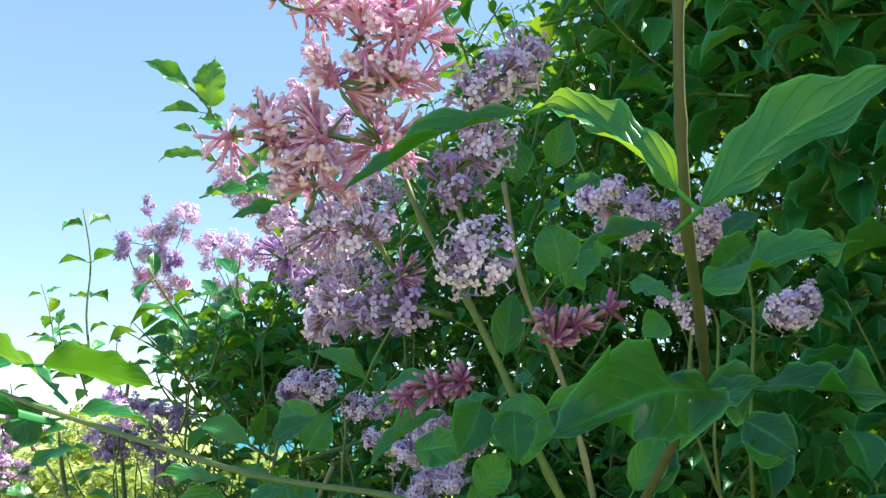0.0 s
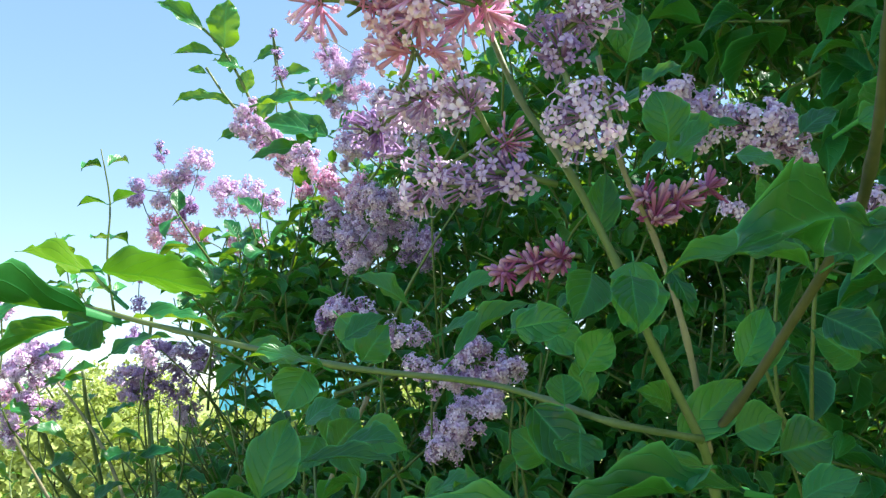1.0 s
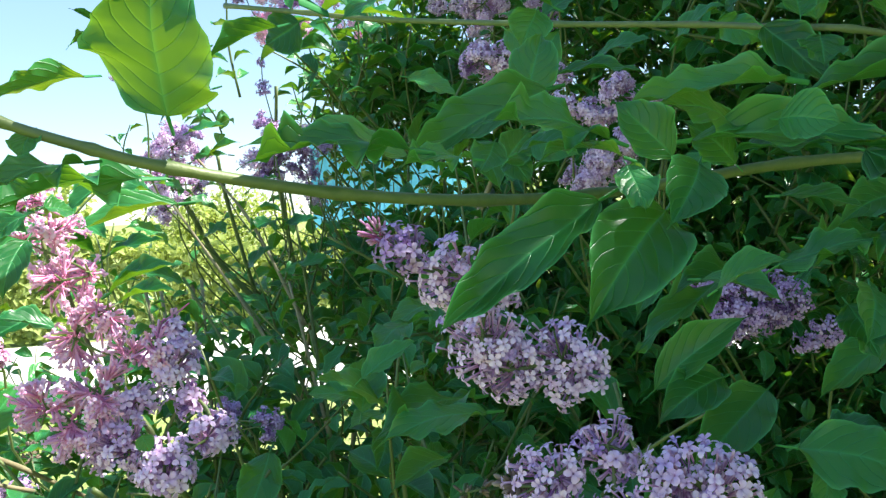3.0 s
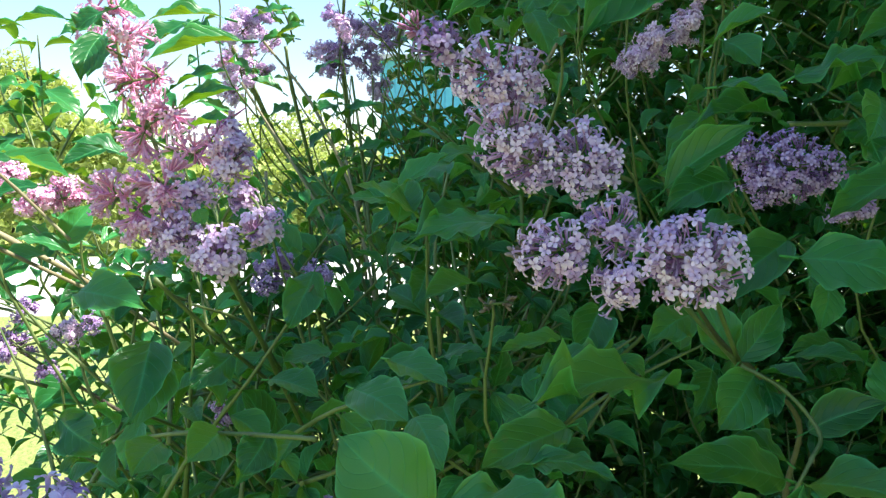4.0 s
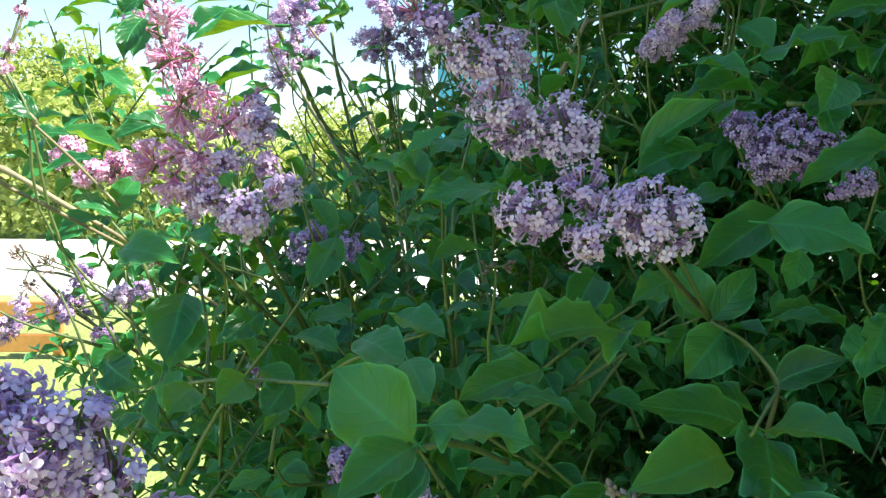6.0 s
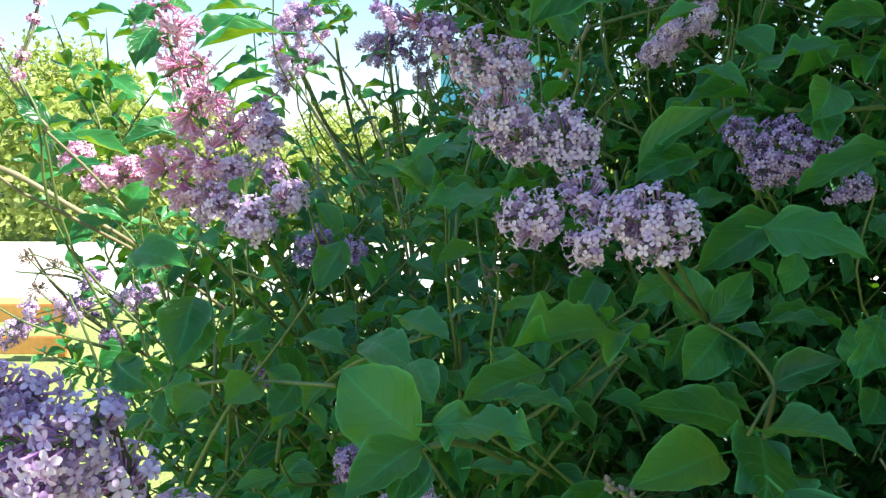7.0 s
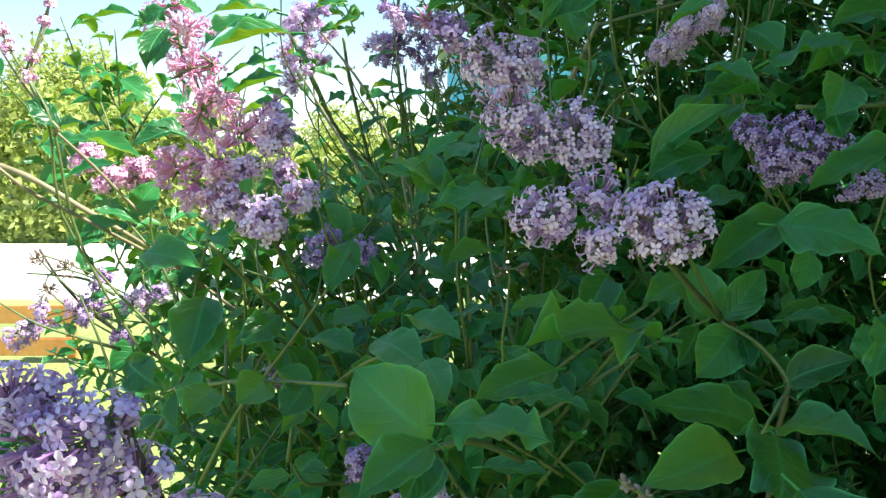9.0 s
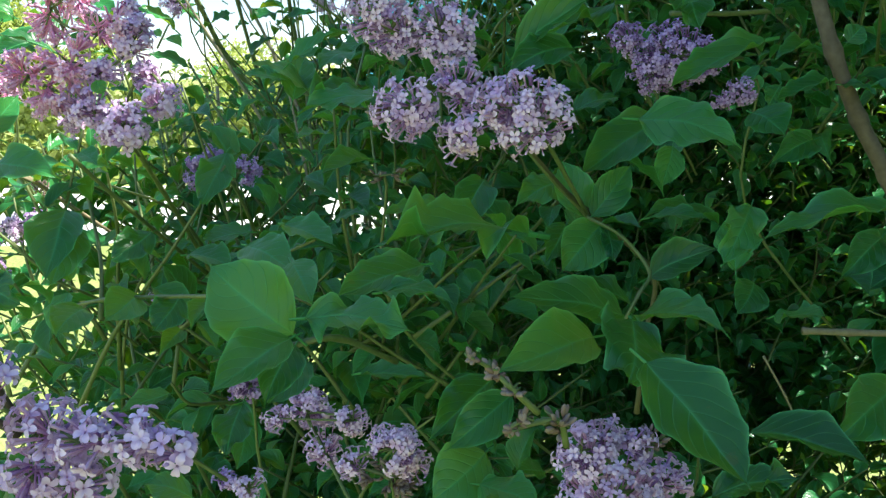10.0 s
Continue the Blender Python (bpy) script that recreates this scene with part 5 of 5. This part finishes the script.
leaf(lilac, 209, (0.148, 0.513, 1.536), (0.177, 0.487, 1.524), 0.018, (-0.024, -0.456, 0.874))
leaf(lilac, 210, (0.187, 0.507, 1.541), (0.237, 0.499, 1.552), 0.020, (-0.024, -0.456, 0.874))
leaf(lilac, 211, (0.122, 0.514, 1.483), (0.171, 0.508, 1.517), 0.022, (-0.185, -0.747, 0.646))
leaf(lilac, 212, (0.156, 0.509, 1.487), (0.113, 0.494, 1.469), 0.025, (-0.086, -0.763, 0.641))
leaf(lilac, 213, (0.219, 0.501, 1.520), (0.220, 0.479, 1.495), 0.025, (-0.132, -0.926, 0.300))
leaf(lilac, 214, (-0.016, 0.617, 1.481), (0.018, 0.612, 1.502), 0.020, (-0.024, -0.456, 0.874))
leaf(lilac, 215, (0.055, 0.604, 1.457), (-0.013, 0.594, 1.443), 0.026, (-0.024, -0.456, 0.874))
leaf(lilac, 216, (-0.023, 0.617, 1.471), (-0.049, 0.621, 1.473), 0.017, (-0.024, -0.456, 0.874))
panicle(lilac_back, (0.043, 2.268, 1.982), [(-0.037, 2.221, 2.015, 0.0406, "pink"), (-0.116, 2.240, 2.030, 0.0488, "pink"), (-0.157, 2.236, 2.124, 0.0406, "purple"), (-0.092, 2.218, 2.123, 0.0542, "lilac"), (-0.027, 2.193, 2.175, 0.0488, "lilac"), (-0.065, 2.218, 2.082, 0.0406, "purple"), (-0.113, 2.210, 2.210, 0.0190, "purple"), (-0.117, 2.206, 2.237, 0.0108, "purple")], 140, "pink panicle against the sky", dense=0.9)
panicle(lilac_back, (0.124, 2.249, 1.967), [(0.088, 2.190, 2.006, 0.0488, "pink"), (0.040, 2.186, 2.107, 0.0488, "lilac"), (0.092, 2.172, 2.106, 0.0515, "lilac"), (0.145, 2.160, 2.091, 0.0352, "lilac")], 141, "pink and lilac panicle against the sky", dense=0.9)
panicle(lilac_back, (0.336, 1.995, 2.209), [(0.301, 1.932, 2.332, 0.0530, "lilac"), (0.265, 1.950, 2.283, 0.0429, "lilac"), (0.251, 1.937, 2.383, 0.0328, "lilac"), (0.219, 1.937, 2.433, 0.0252, "lilac"), (0.201, 1.939, 2.452, 0.0151, "lilac"), (0.337, 1.917, 2.369, 0.0378, "lilac")], 142, "slim lilac panicle against the sky", dense=1.2)
panicle(lilac_back, (0.163, 1.752, 2.061), [(0.149, 1.720, 2.086, 0.0366, "lilac"), (0.107, 1.724, 2.129, 0.0344, "lilac"), (0.075, 1.726, 2.172, 0.0280, "lilac")], 143, "lilac panicle against the sky", dense=1.2)
panicle(lilac_back, (-0.234, 1.559, 1.649), [(-0.245, 1.523, 1.692, 0.0337, "lilac"), (-0.213, 1.512, 1.708, 0.0219, "purple"), (-0.269, 1.531, 1.684, 0.0219, "lilac")], 144, "lilac panicle in half shade")
panicle(lilac_back, (-0.224, 1.567, 1.581), [(-0.252, 1.535, 1.629, 0.0304, "lilac"), (-0.211, 1.525, 1.628, 0.0169, "lilac"), (-0.271, 1.547, 1.592, 0.0219, "lilac")], 145, "lilac panicle in half shade")
panicle(lilac_back, (-0.090, 1.736, 1.616), [(-0.121, 1.693, 1.670, 0.0330, "lilac"), (-0.089, 1.682, 1.684, 0.0233, "purple"), (-0.109, 1.678, 1.742, 0.0194, "purple")], 146, "small lilac panicle")
panicle(lilac_back, (0.007, 1.718, 1.565), [(-0.018, 1.717, 1.614, 0.0279, "lilac"), (-0.001, 1.697, 1.703, 0.0299, "purple"), (-0.034, 1.709, 1.684, 0.0199, "purple")], 147, "small lilac panicle")
panicle(lilac_back, (0.130, 1.776, 2.286), [(0.128, 1.752, 2.306, 0.0134, "purple"), (0.119, 1.748, 2.345, 0.0089, "purple"), (0.134, 1.757, 2.267, 0.0156, "purple")], 148, "dark budded spike against the sky")
branch(lilac_back, [(-0.023, 1.228, 1.239), (-0.044, 1.243, 1.354), (-0.071, 1.281, 1.486)], 0.0027, 0.0015, M_PALE_STEM)
branch(lilac_back, [(-0.027, 1.278, 1.237), (-0.072, 1.295, 1.366), (-0.188, 1.339, 1.537)], 0.0028, 0.0016)
branch(lilac_back, [(-0.032, 1.260, 1.250), (-0.116, 1.304, 1.425), (-0.223, 1.347, 1.598)], 0.0027, 0.0016, M_PALE_STEM)
branch(lilac_back, [(-0.034, 1.175, 1.218), (-0.030, 1.187, 1.313), (-0.047, 1.203, 1.431)], 0.0025, 0.0014)
branch(lilac_back, [(-0.011, 1.268, 1.161), (-0.065, 1.317, 1.301), (-0.157, 1.367, 1.449)], 0.0028, 0.0016)
branch(lilac_back, [(-0.066, 1.327, 1.218), (-0.159, 1.378, 1.375), (-0.227, 1.414, 1.493)], 0.0029, 0.0017)
branch(lilac_back, [(-0.031, 1.383, 1.263), (-0.051, 1.433, 1.494), (-0.067, 1.480, 1.618)], 0.0030, 0.0017)
branch(lilac_back, [(-0.055, 1.402, 1.411), (-0.129, 1.474, 1.570), (-0.214, 1.539, 1.680)], 0.0030, 0.0018, M_PALE_STEM)
branch(lilac_back, [(-0.072, 1.278, 1.229), (-0.143, 1.310, 1.320), (-0.189, 1.328, 1.380)], 0.0028, 0.0016)
branch(lilac_back, [(-0.184, 1.271, 1.177), (-0.222, 1.305, 1.276), (-0.272, 1.354, 1.422)], 0.0028, 0.0016)
branch(lilac_back, [(-0.136, 1.643, 1.426), (-0.197, 1.628, 1.505), (-0.237, 1.595, 1.598), (-0.279, 1.542, 1.695)], 0.0056, 0.0035)
branch(lilac_back, [(-0.059, 1.729, 1.408), (-0.079, 1.717, 1.549), (-0.089, 1.683, 1.667), (-0.080, 1.643, 1.801)], 0.0040, 0.0029)
branch(lilac_back, [(-0.146, 1.749, 1.431), (-0.184, 1.715, 1.611), (-0.193, 1.697, 1.689)], 0.0040, 0.0029)
branch(lilac_back, [(0.133, 1.148, 1.484), (0.165, 1.129, 1.571), (0.196, 1.112, 1.642)], 0.0033, 0.0027, M_PALE_STEM)
branch(lilac_back, [(0.199, 1.897, 2.074), (0.114, 1.862, 2.170), (0.044, 1.860, 2.232), (-0.008, 1.862, 2.307)], 0.0036, 0.0023)
branch(lilac_back, [(0.114, 1.862, 2.170), (0.066, 1.848, 2.271), (0.025, 1.847, 2.341), (-0.015, 1.850, 2.387)], 0.0035, 0.0023)
branch(lilac_back, [(0.216, 1.837, 2.096), (0.164, 1.782, 2.196), (0.128, 1.757, 2.278), (0.118, 1.747, 2.356)], 0.0035, 0.0017)
leaf(lilac_back, 217, (-0.015, 1.851, 2.382), (-0.115, 1.868, 2.442), 0.042, (-0.217, -0.858, 0.466))
leaf(lilac_back, 218, (0.028, 1.845, 2.346), (0.034, 1.827, 2.451), 0.070, (-0.217, -0.858, 0.466))
leaf(lilac_back, 219, (0.006, 1.853, 2.335), (-0.078, 1.876, 2.334), 0.030, (-0.217, -0.858, 0.466))
leaf(lilac_back, 220, (0.044, 1.860, 2.232), (-0.073, 1.891, 2.231), 0.030, (-0.217, -0.858, 0.466))
leaf(lilac_back, 221, (0.068, 1.843, 2.300), (-0.000, 1.857, 2.321), 0.033, (-0.217, -0.858, 0.466))
leaf(lilac_back, 222, (0.066, 1.850, 2.254), (0.083, 1.838, 2.305), 0.040, (-0.217, -0.858, 0.466))
leaf(lilac_back, 223, (0.093, 1.856, 2.177), (0.017, 1.880, 2.157), 0.033, (-0.217, -0.858, 0.466))
leaf(lilac_back, 224, (0.093, 1.832, 2.322), (0.146, 1.814, 2.345), 0.033, (-0.217, -0.858, 0.466))
leaf(lilac_back, 225, (0.133, 1.828, 2.279), (0.206, 1.807, 2.294), 0.035, (-0.217, -0.858, 0.466))
leaf(lilac_back, 226, (0.096, 1.852, 2.200), (0.136, 1.833, 2.249), 0.053, (-0.217, -0.858, 0.466))
leaf(lilac_back, 227, (-0.008, 1.863, 2.296), (-0.047, 1.873, 2.302), 0.023, (-0.217, -0.858, 0.466))
leaf(lilac_back, 228, (0.123, 1.839, 2.230), (0.196, 1.817, 2.246), 0.035, (-0.217, -0.858, 0.466))
leaf(lilac_back, 229, (0.213, 1.815, 2.234), (0.257, 1.799, 2.256), 0.035, (-0.217, -0.858, 0.466))
leaf(lilac_back, 230, (0.207, 1.578, 2.092), (0.091, 1.604, 2.119), 0.070, (-0.194, -0.778, 0.581))
leaf(lilac_back, 231, (0.187, 1.581, 2.107), (0.159, 1.594, 2.068), 0.050, (-0.194, -0.778, 0.581))
leaf(lilac_back, 232, (0.169, 1.591, 2.073), (0.073, 1.620, 2.050), 0.040, (-0.194, -0.778, 0.581))
leaf(lilac_back, 233, (0.226, 1.570, 2.106), (0.264, 1.557, 2.125), 0.040, (-0.194, -0.778, 0.581))
leaf(lilac_back, 234, (-0.208, 1.417, 1.542), (-0.150, 1.400, 1.569), 0.037, (-0.000, -0.393, 0.858))
leaf(lilac_back, 235, (-0.171, 1.423, 1.588), (-0.224, 1.405, 1.605), 0.037, (-0.000, -0.393, 0.858))
leaf(lilac_back, 236, (-0.134, 1.411, 1.496), (-0.086, 1.395, 1.528), 0.041, (-0.000, -0.393, 0.858))
leaf(lilac_back, 237, (-0.208, 1.427, 1.616), (-0.260, 1.409, 1.632), 0.037, (-0.000, -0.393, 0.858))
leaf(lilac_back, 238, (-0.078, 1.420, 1.560), (-0.022, 1.400, 1.569), 0.033, (-0.000, -0.393, 0.858))
leaf(lilac_back, 239, (-0.125, 1.427, 1.616), (-0.077, 1.409, 1.632), 0.028, (-0.000, -0.393, 0.858))
leaf(lilac_back, 240, (-0.227, 1.410, 1.487), (-0.288, 1.392, 1.505), 0.041, (-0.000, -0.393, 0.858))
leaf(lilac_back, 241, (-0.152, 1.434, 1.671), (-0.205, 1.412, 1.659), 0.033, (-0.000, -0.393, 0.858))
leaf(lilac_back, 242, (-0.078, 1.411, 1.496), (-0.004, 1.392, 1.505), 0.041, (-0.000, -0.393, 0.858))
leaf(lilac_back, 243, (-0.180, 1.434, 1.671), (-0.132, 1.416, 1.687), 0.031, (-0.000, -0.393, 0.858))
leaf(lilac_back, 244, (-0.245, 1.417, 1.542), (-0.306, 1.400, 1.569), 0.037, (-0.000, -0.393, 0.858))
leaf(lilac_back, 245, (-0.078, 1.421, 1.570), (-0.132, 1.398, 1.550), 0.031, (-0.000, -0.393, 0.858))
leaf(lilac_back, 246, (-0.208, 1.439, 1.708), (-0.150, 1.419, 1.714), 0.037, (-0.000, -0.393, 0.858))
panicle(lilac_back, (0.322, 1.571, 1.853), [(0.274, 1.529, 1.891, 0.0347, "lilac"), (0.215, 1.521, 1.918, 0.0399, "lilac"), (0.250, 1.512, 1.969, 0.0380, "pink"), (0.185, 1.526, 1.991, 0.0399, "pink"), (0.164, 1.529, 2.039, 0.0247, "lilac")], 149, "pink and lilac panicle at the top of the bush", dense=1.2)
panicle(lilac_back, (0.197, 1.799, 2.027), [(0.151, 1.756, 2.088, 0.0329, "pink"), (0.109, 1.764, 2.128, 0.0329, "lilac"), (0.068, 1.772, 2.163, 0.0285, "lilac")], 150, "slim lilac panicle against the sky", dense=1.2)
panicle(lilac_back, (-0.271, 1.473, 1.724), [(-0.273, 1.452, 1.769, 0.0232, "lilac"), (-0.296, 1.456, 1.807, 0.0266, "lilac"), (-0.307, 1.457, 1.853, 0.0108, "purple"), (-0.311, 1.457, 1.886, 0.0066, "purple")], 151, "lilac panicle with a dark budded tip against the sky")
panicle(lilac_back, (-0.093, 1.671, 1.663), [(-0.085, 1.627, 1.710, 0.0291, "lilac"), (-0.101, 1.628, 1.798, 0.0145, "purple"), (-0.102, 1.626, 1.841, 0.0087, "purple")], 152, "sparse lilac panicle with a dark budded tip")

# ---- the lilac bush behind the flowers: shoots with leaf pairs ----


def crown_top(x, y):
    """Height of the bush over a place."""
    return 1.50 + 1.02 / (1 + math.exp(-(x - 0.33) / 0.14)) - 0.10 * max(0, y - 1.8)


def shoot(rg, root, direction, length, pairs, size, leaves, stems, lean=0.25):
    """A leafy shoot: a bent stem with opposite leaves. Adds poses to leaves and lines to stems."""
    d = Vector(direction).normalized()
    pts = [Vector(root)]
    for i in range(3):
        d = (d + Vector((rg.gauss(0, 0.16), rg.gauss(0, 0.16), rg.gauss(0.02, 0.12)))).normalized()
        pts.append(pts[-1] + d * length / 3)
    line = smooth_line(pts, 3)
    stems.append((line, 0.0026, 0.0011))
    turn = rg.uniform(0, 3.14)
    for k in range(pairs):
        s = (k + 0.6) / pairs
        i = min(len(line) - 2, int(s * (len(line) - 1)))
        p = line[i]
        ax = (line[i + 1] - line[i]).normalized()
        side = ax.orthogonal().normalized()
        turn += 1.57 + rg.uniform(-0.3, 0.3)
        for sg in (0, math.pi):
            out = Matrix.Rotation(turn + sg, 3, ax) @ side
            way = (out * 0.85 + ax * 0.45 + Vector((0, 0, -lean - rg.uniform(0, 0.35)))).normalized()
            ln = size * rg.uniform(0.65, 1.2) * (1.1 - 0.35 * s)
            face = Vector((rg.gauss(0, 0.35), rg.gauss(-0.25, 0.3), 1.0)) + out * 0.25
            b = p + way * ln * 0.14
            leaves.append((rg.randrange(4), leaf_pose(b, b + way * ln, ln * rg.uniform(0.48, 0.62), face)))


def thinned(rg, x, z):
    """A thin place where the sky shows between slender stems."""
    return (-0.32 < x < 0.22 and 1.46 < z < 1.74 and rg.random() < 0.82) or (0.22 <= x < 0.42 and 1.50 < z < 1.80 and rg.random() < 0.5)


def grow(name_thing, rg, spots, size, near_count=0):
    leaves, stems = [], []
    for root, direction, length, pairs in spots:
        shoot(rg, root, direction, length, pairs, size * rg.uniform(0.8, 1.2), leaves, stems)
    v, f = [], []
    for line, r0, r1 in stems:
        tv, tf = tube_arrays(line, r0, r1, 5, 0, len(v))
        v += tv
        f += tf
    part("twig_mass", build_mesh("twig_mass", v, f, M_GREEN_STEM), name_thing, kind="stuff")
    heads = np.array([h[:3] for h in HEADS])
    radii = np.array([h[3] for h in HEADS])
    kept = []
    sparse = random.Random(77)
    for k, m in leaves:   # the flower heads stand clear of the leaves
        x, _, z = m.translation
        if (-0.16 < x < 0.28 and 1.46 < z < 1.78 and sparse.random() < (0.6 if x < -0.03 else 0.36)) or (-0.4 < x < -0.06 and 1.05 < z < 1.36 and sparse.random() < 0.15):   # the sky and the shed show between the stems
            continue
        d = heads - np.array(m.translation)
        if not np.any((np.hypot(d[:, 0], d[:, 2]) < radii + 0.03) & (d[:, 1] > -0.03) & (d[:, 1] < 0.5)):
            kept.append((k, m))
    leaves = kept
    leaves.sort(key=lambda a: a[1].translation.y)
    for k, m in leaves[:near_count]:
        part("leaf", SMALL_LEAF_MESHES[k], name_thing, m)
    rest = [(SMALL_LEAVES[k], m) for k, m in leaves[near_count:]]
    part("foliage", join_copies("foliage", rest, M_LEAF_MANY), name_thing, kind="stuff")


def left_edge(z):
    """How far the dense part of the bush reaches to the left at a height."""
    return float(np.interp(z, (0.3, 1.28, 1.42, 1.56, 1.8, 2.05, 2.4), (-0.1, -0.22, -0.12, 0.07, 0.15, 0.28, 0.34)))


def front_edge(x, z):
    """Where the leaves begin: the flowering side leans back above, and opens at the left end."""
    y = (0.78 if x < 0.15 else 1.02) if z < 1.34 else (0.78 if x < 0.15 else 1.02) + 0.16 * min(1.0, (z - 1.34) / 0.12)
    if x < 0.12 and z > 1.26:
        y = max(y, 1.34)
    return y


rg = random.Random(5)
spots = []
while len(spots) < 4400:
    x, z = rg.uniform(-0.4, 2.0), rg.uniform(0.25, 3.1)
    outer = rg.random() < (0.22 if x < 0.6 and 1.1 < z < 2.3 else 0.32)
    if x > 0.12 and 0.8 < z < 1.42 and rg.random() < 0.9:   # hollow under the flowering crown
        outer = False
    y = front_edge(x, z) + (rg.uniform(0, 0.16) if outer else rg.uniform(0.5, 1.25))
    if x < 0.2:
        y = front_edge(x, z) + rg.uniform(0.0, 0.7)
    if z > crown_top(x, y) or thinned(rg, x, z):
        continue
    if rg.random() > 1 / (1 + math.exp(-(x - left_edge(z)) / 0.05)) + 0.015:
        continue
    if z > 1.5 and rg.random() < (0.55 if x < 0.5 else 0.4):   # looser towards the top
        continue
    spots.append(((x, y, z), (rg.gauss(-0.1, 0.5), rg.gauss(-0.35, 0.5), rg.uniform(0.2, 1.0)), rg.uniform(0.16, 0.3), rg.randint(4, 6)))
for _ in range(185):   # low skirt at the open end
    z = rg.uniform(0.5, 1.22)
    spots.append(((rg.uniform(-0.34, 0.1), rg.uniform(0.85, 1.4), z), (rg.gauss(-0.1, 0.4), rg.gauss(-0.2, 0.4), rg.uniform(0.2, 1.0)), rg.uniform(0.12, 0.22), rg.randint(4, 5)))
grow(lilac, rg, spots, 0.047, 290)
spots = []
for _ in range(240):   # roof of the hollow, mostly out of view, added to keep light out
    x, y = rg.uniform(0.6, 1.9), rg.uniform(0.95, 1.7)
    spots.append(((x, y, crown_top(x, y) - rg.uniform(0.0, 0.35)), (rg.gauss(0, 0.6), rg.gauss(-0.2, 0.6), 0.4), rg.uniform(0.18, 0.3), 5))
for _ in range(1200):   # unseen foliage at the right end, added to block the sun
    y = rg.uniform(-0.45, 1.0)
    x, z = 0.72 + abs(rg.gauss(0, 0.24)) + 0.05 * math.sin(4 * y), 2.40 - 2.2 * rg.random() ** 1.8
    spots.append(((x, y, z), (rg.gauss(0, 0.5), rg.gauss(0, 0.6), rg.uniform(0.0, 0.7)), rg.uniform(0.12, 0.18), 5))
for _ in range(60):   # unseen overhang, added to shade the right side from above
    x, y = rg.uniform(0.66, 1.25), rg.uniform(0.15, 1.25)
    z = 2.16 + 0.25 * rg.random() + 0.25 * max(0.0, y - 0.8)
    spots.append(((x, y, z), (rg.gauss(-0.2, 0.5), rg.gauss(-0.2, 0.5), rg.uniform(0.0, 0.5)), rg.uniform(0.12, 0.2), 5))
for _ in range(900):   # deep back of the bush
    x, y, z = rg.uniform(0.25, 2.0), rg.uniform(1.7, 2.3), rg.uniform(0.5, 2.05)
    if x < 0.56 and z > 1.48:
        continue
    spots.append(((x, y, z), (rg.gauss(0, 0.6), rg.gauss(-0.3, 0.5), rg.uniform(0.1, 0.8)), rg.uniform(0.2, 0.3), 6))
grow(lilac, rg, spots, 0.072)

# old stems rising from the ground, deep in the bush
for i in range(9):
    x, y = rg.uniform(0.5, 1.8), rg.uniform(1.7, 2.4)
    branch(lilac, [(0.6 + 0.2 * x, y, 0.0), (x * 0.8 + 0.15, y + rg.gauss(0, 0.08), 0.8), (x + rg.gauss(0, 0.2), y + rg.gauss(0, 0.1), crown_top(x, y) * 0.85)], 0.014, 0.004, M_BARK)

# a thinner lilac behind, against the sky
rg = random.Random(9)
spots = []
while len(spots) < 150:
    x, y = rg.uniform(-0.75, 0.6), rg.uniform(1.55, 2.6)
    z = rg.uniform(0.3, 2.2)
    if thinned(rg, x, z) or z > 1.72 + 0.55 * (x + 0.45) or rg.random() > 0.35 + 0.65 * (z < 1.35):
        continue
    spots.append(((x, y, z), (rg.gauss(0, 0.35), rg.gauss(-0.1, 0.4), rg.uniform(0.5, 1.0)), rg.uniform(0.15, 0.28), rg.randint(3, 5)))
for _ in range(60):   # inner side, towards the main bush
    spots.append(((rg.uniform(0.0, 0.34), rg.uniform(1.5, 2.0), rg.uniform(1.4, 1.82)), (rg.gauss(0, 0.4), rg.gauss(-0.1, 0.4), rg.uniform(0.4, 1.0)), rg.uniform(0.13, 0.22), rg.randint(3, 5)))
for _ in range(150):   # its dense upper part
    x = rg.uniform(0.03, 0.6)
    spots.append(((x, rg.uniform(1.45, 2.1), rg.uniform(1.66, 1.80 + 0.7 * x)), (rg.gauss(0, 0.5), rg.gauss(-0.2, 0.4), rg.uniform(0.2, 0.9)), rg.uniform(0.10, 0.18), rg.randint(4, 5)))
for _ in range(70):   # low end of it
    spots.append(((rg.uniform(-0.85, -0.2), rg.uniform(1.3, 1.9), rg.uniform(0.5, 1.0)), (rg.gauss(0, 0.4), rg.gauss(-0.1, 0.4), rg.uniform(0.4, 1.0)), rg.uniform(0.13, 0.22), rg.randint(3, 5)))
for _ in range(36):   # leafy shoots below the pink flowers
    spots.append(((rg.uniform(-0.44, -0.12), rg.uniform(1.08, 1.5), rg.uniform(1.10, 1.31)), (rg.gauss(-0.15, 0.4), rg.gauss(-0.1, 0.4), rg.uniform(0.3, 1.0)), rg.uniform(0.10, 0.17), rg.randint(3, 5)))
for _ in range(11):   # sunlit shoots at the open end
    spots.append(((rg.uniform(-0.66, -0.34), rg.uniform(1.2, 1.6), rg.uniform(1.25, 1.55)), (rg.gauss(-0.2, 0.3), rg.gauss(0, 0.3), 1.0), rg.uniform(0.14, 0.24), 4))
grow(lilac_back, rg, spots, 0.055)
for i in range(12):
    x = rg.uniform(-0.35, 0.25)
    branch(lilac_back, [(x * 0.5 - 0.1, 2.0, 0.0), (x * 0.8, 1.9 + rg.gauss(0, 0.1), 0.8), (x + rg.gauss(0, 0.05), 1.85 + rg.gauss(0, 0.15), 1.45)], 0.007, 0.003, M_PALE_STEM)
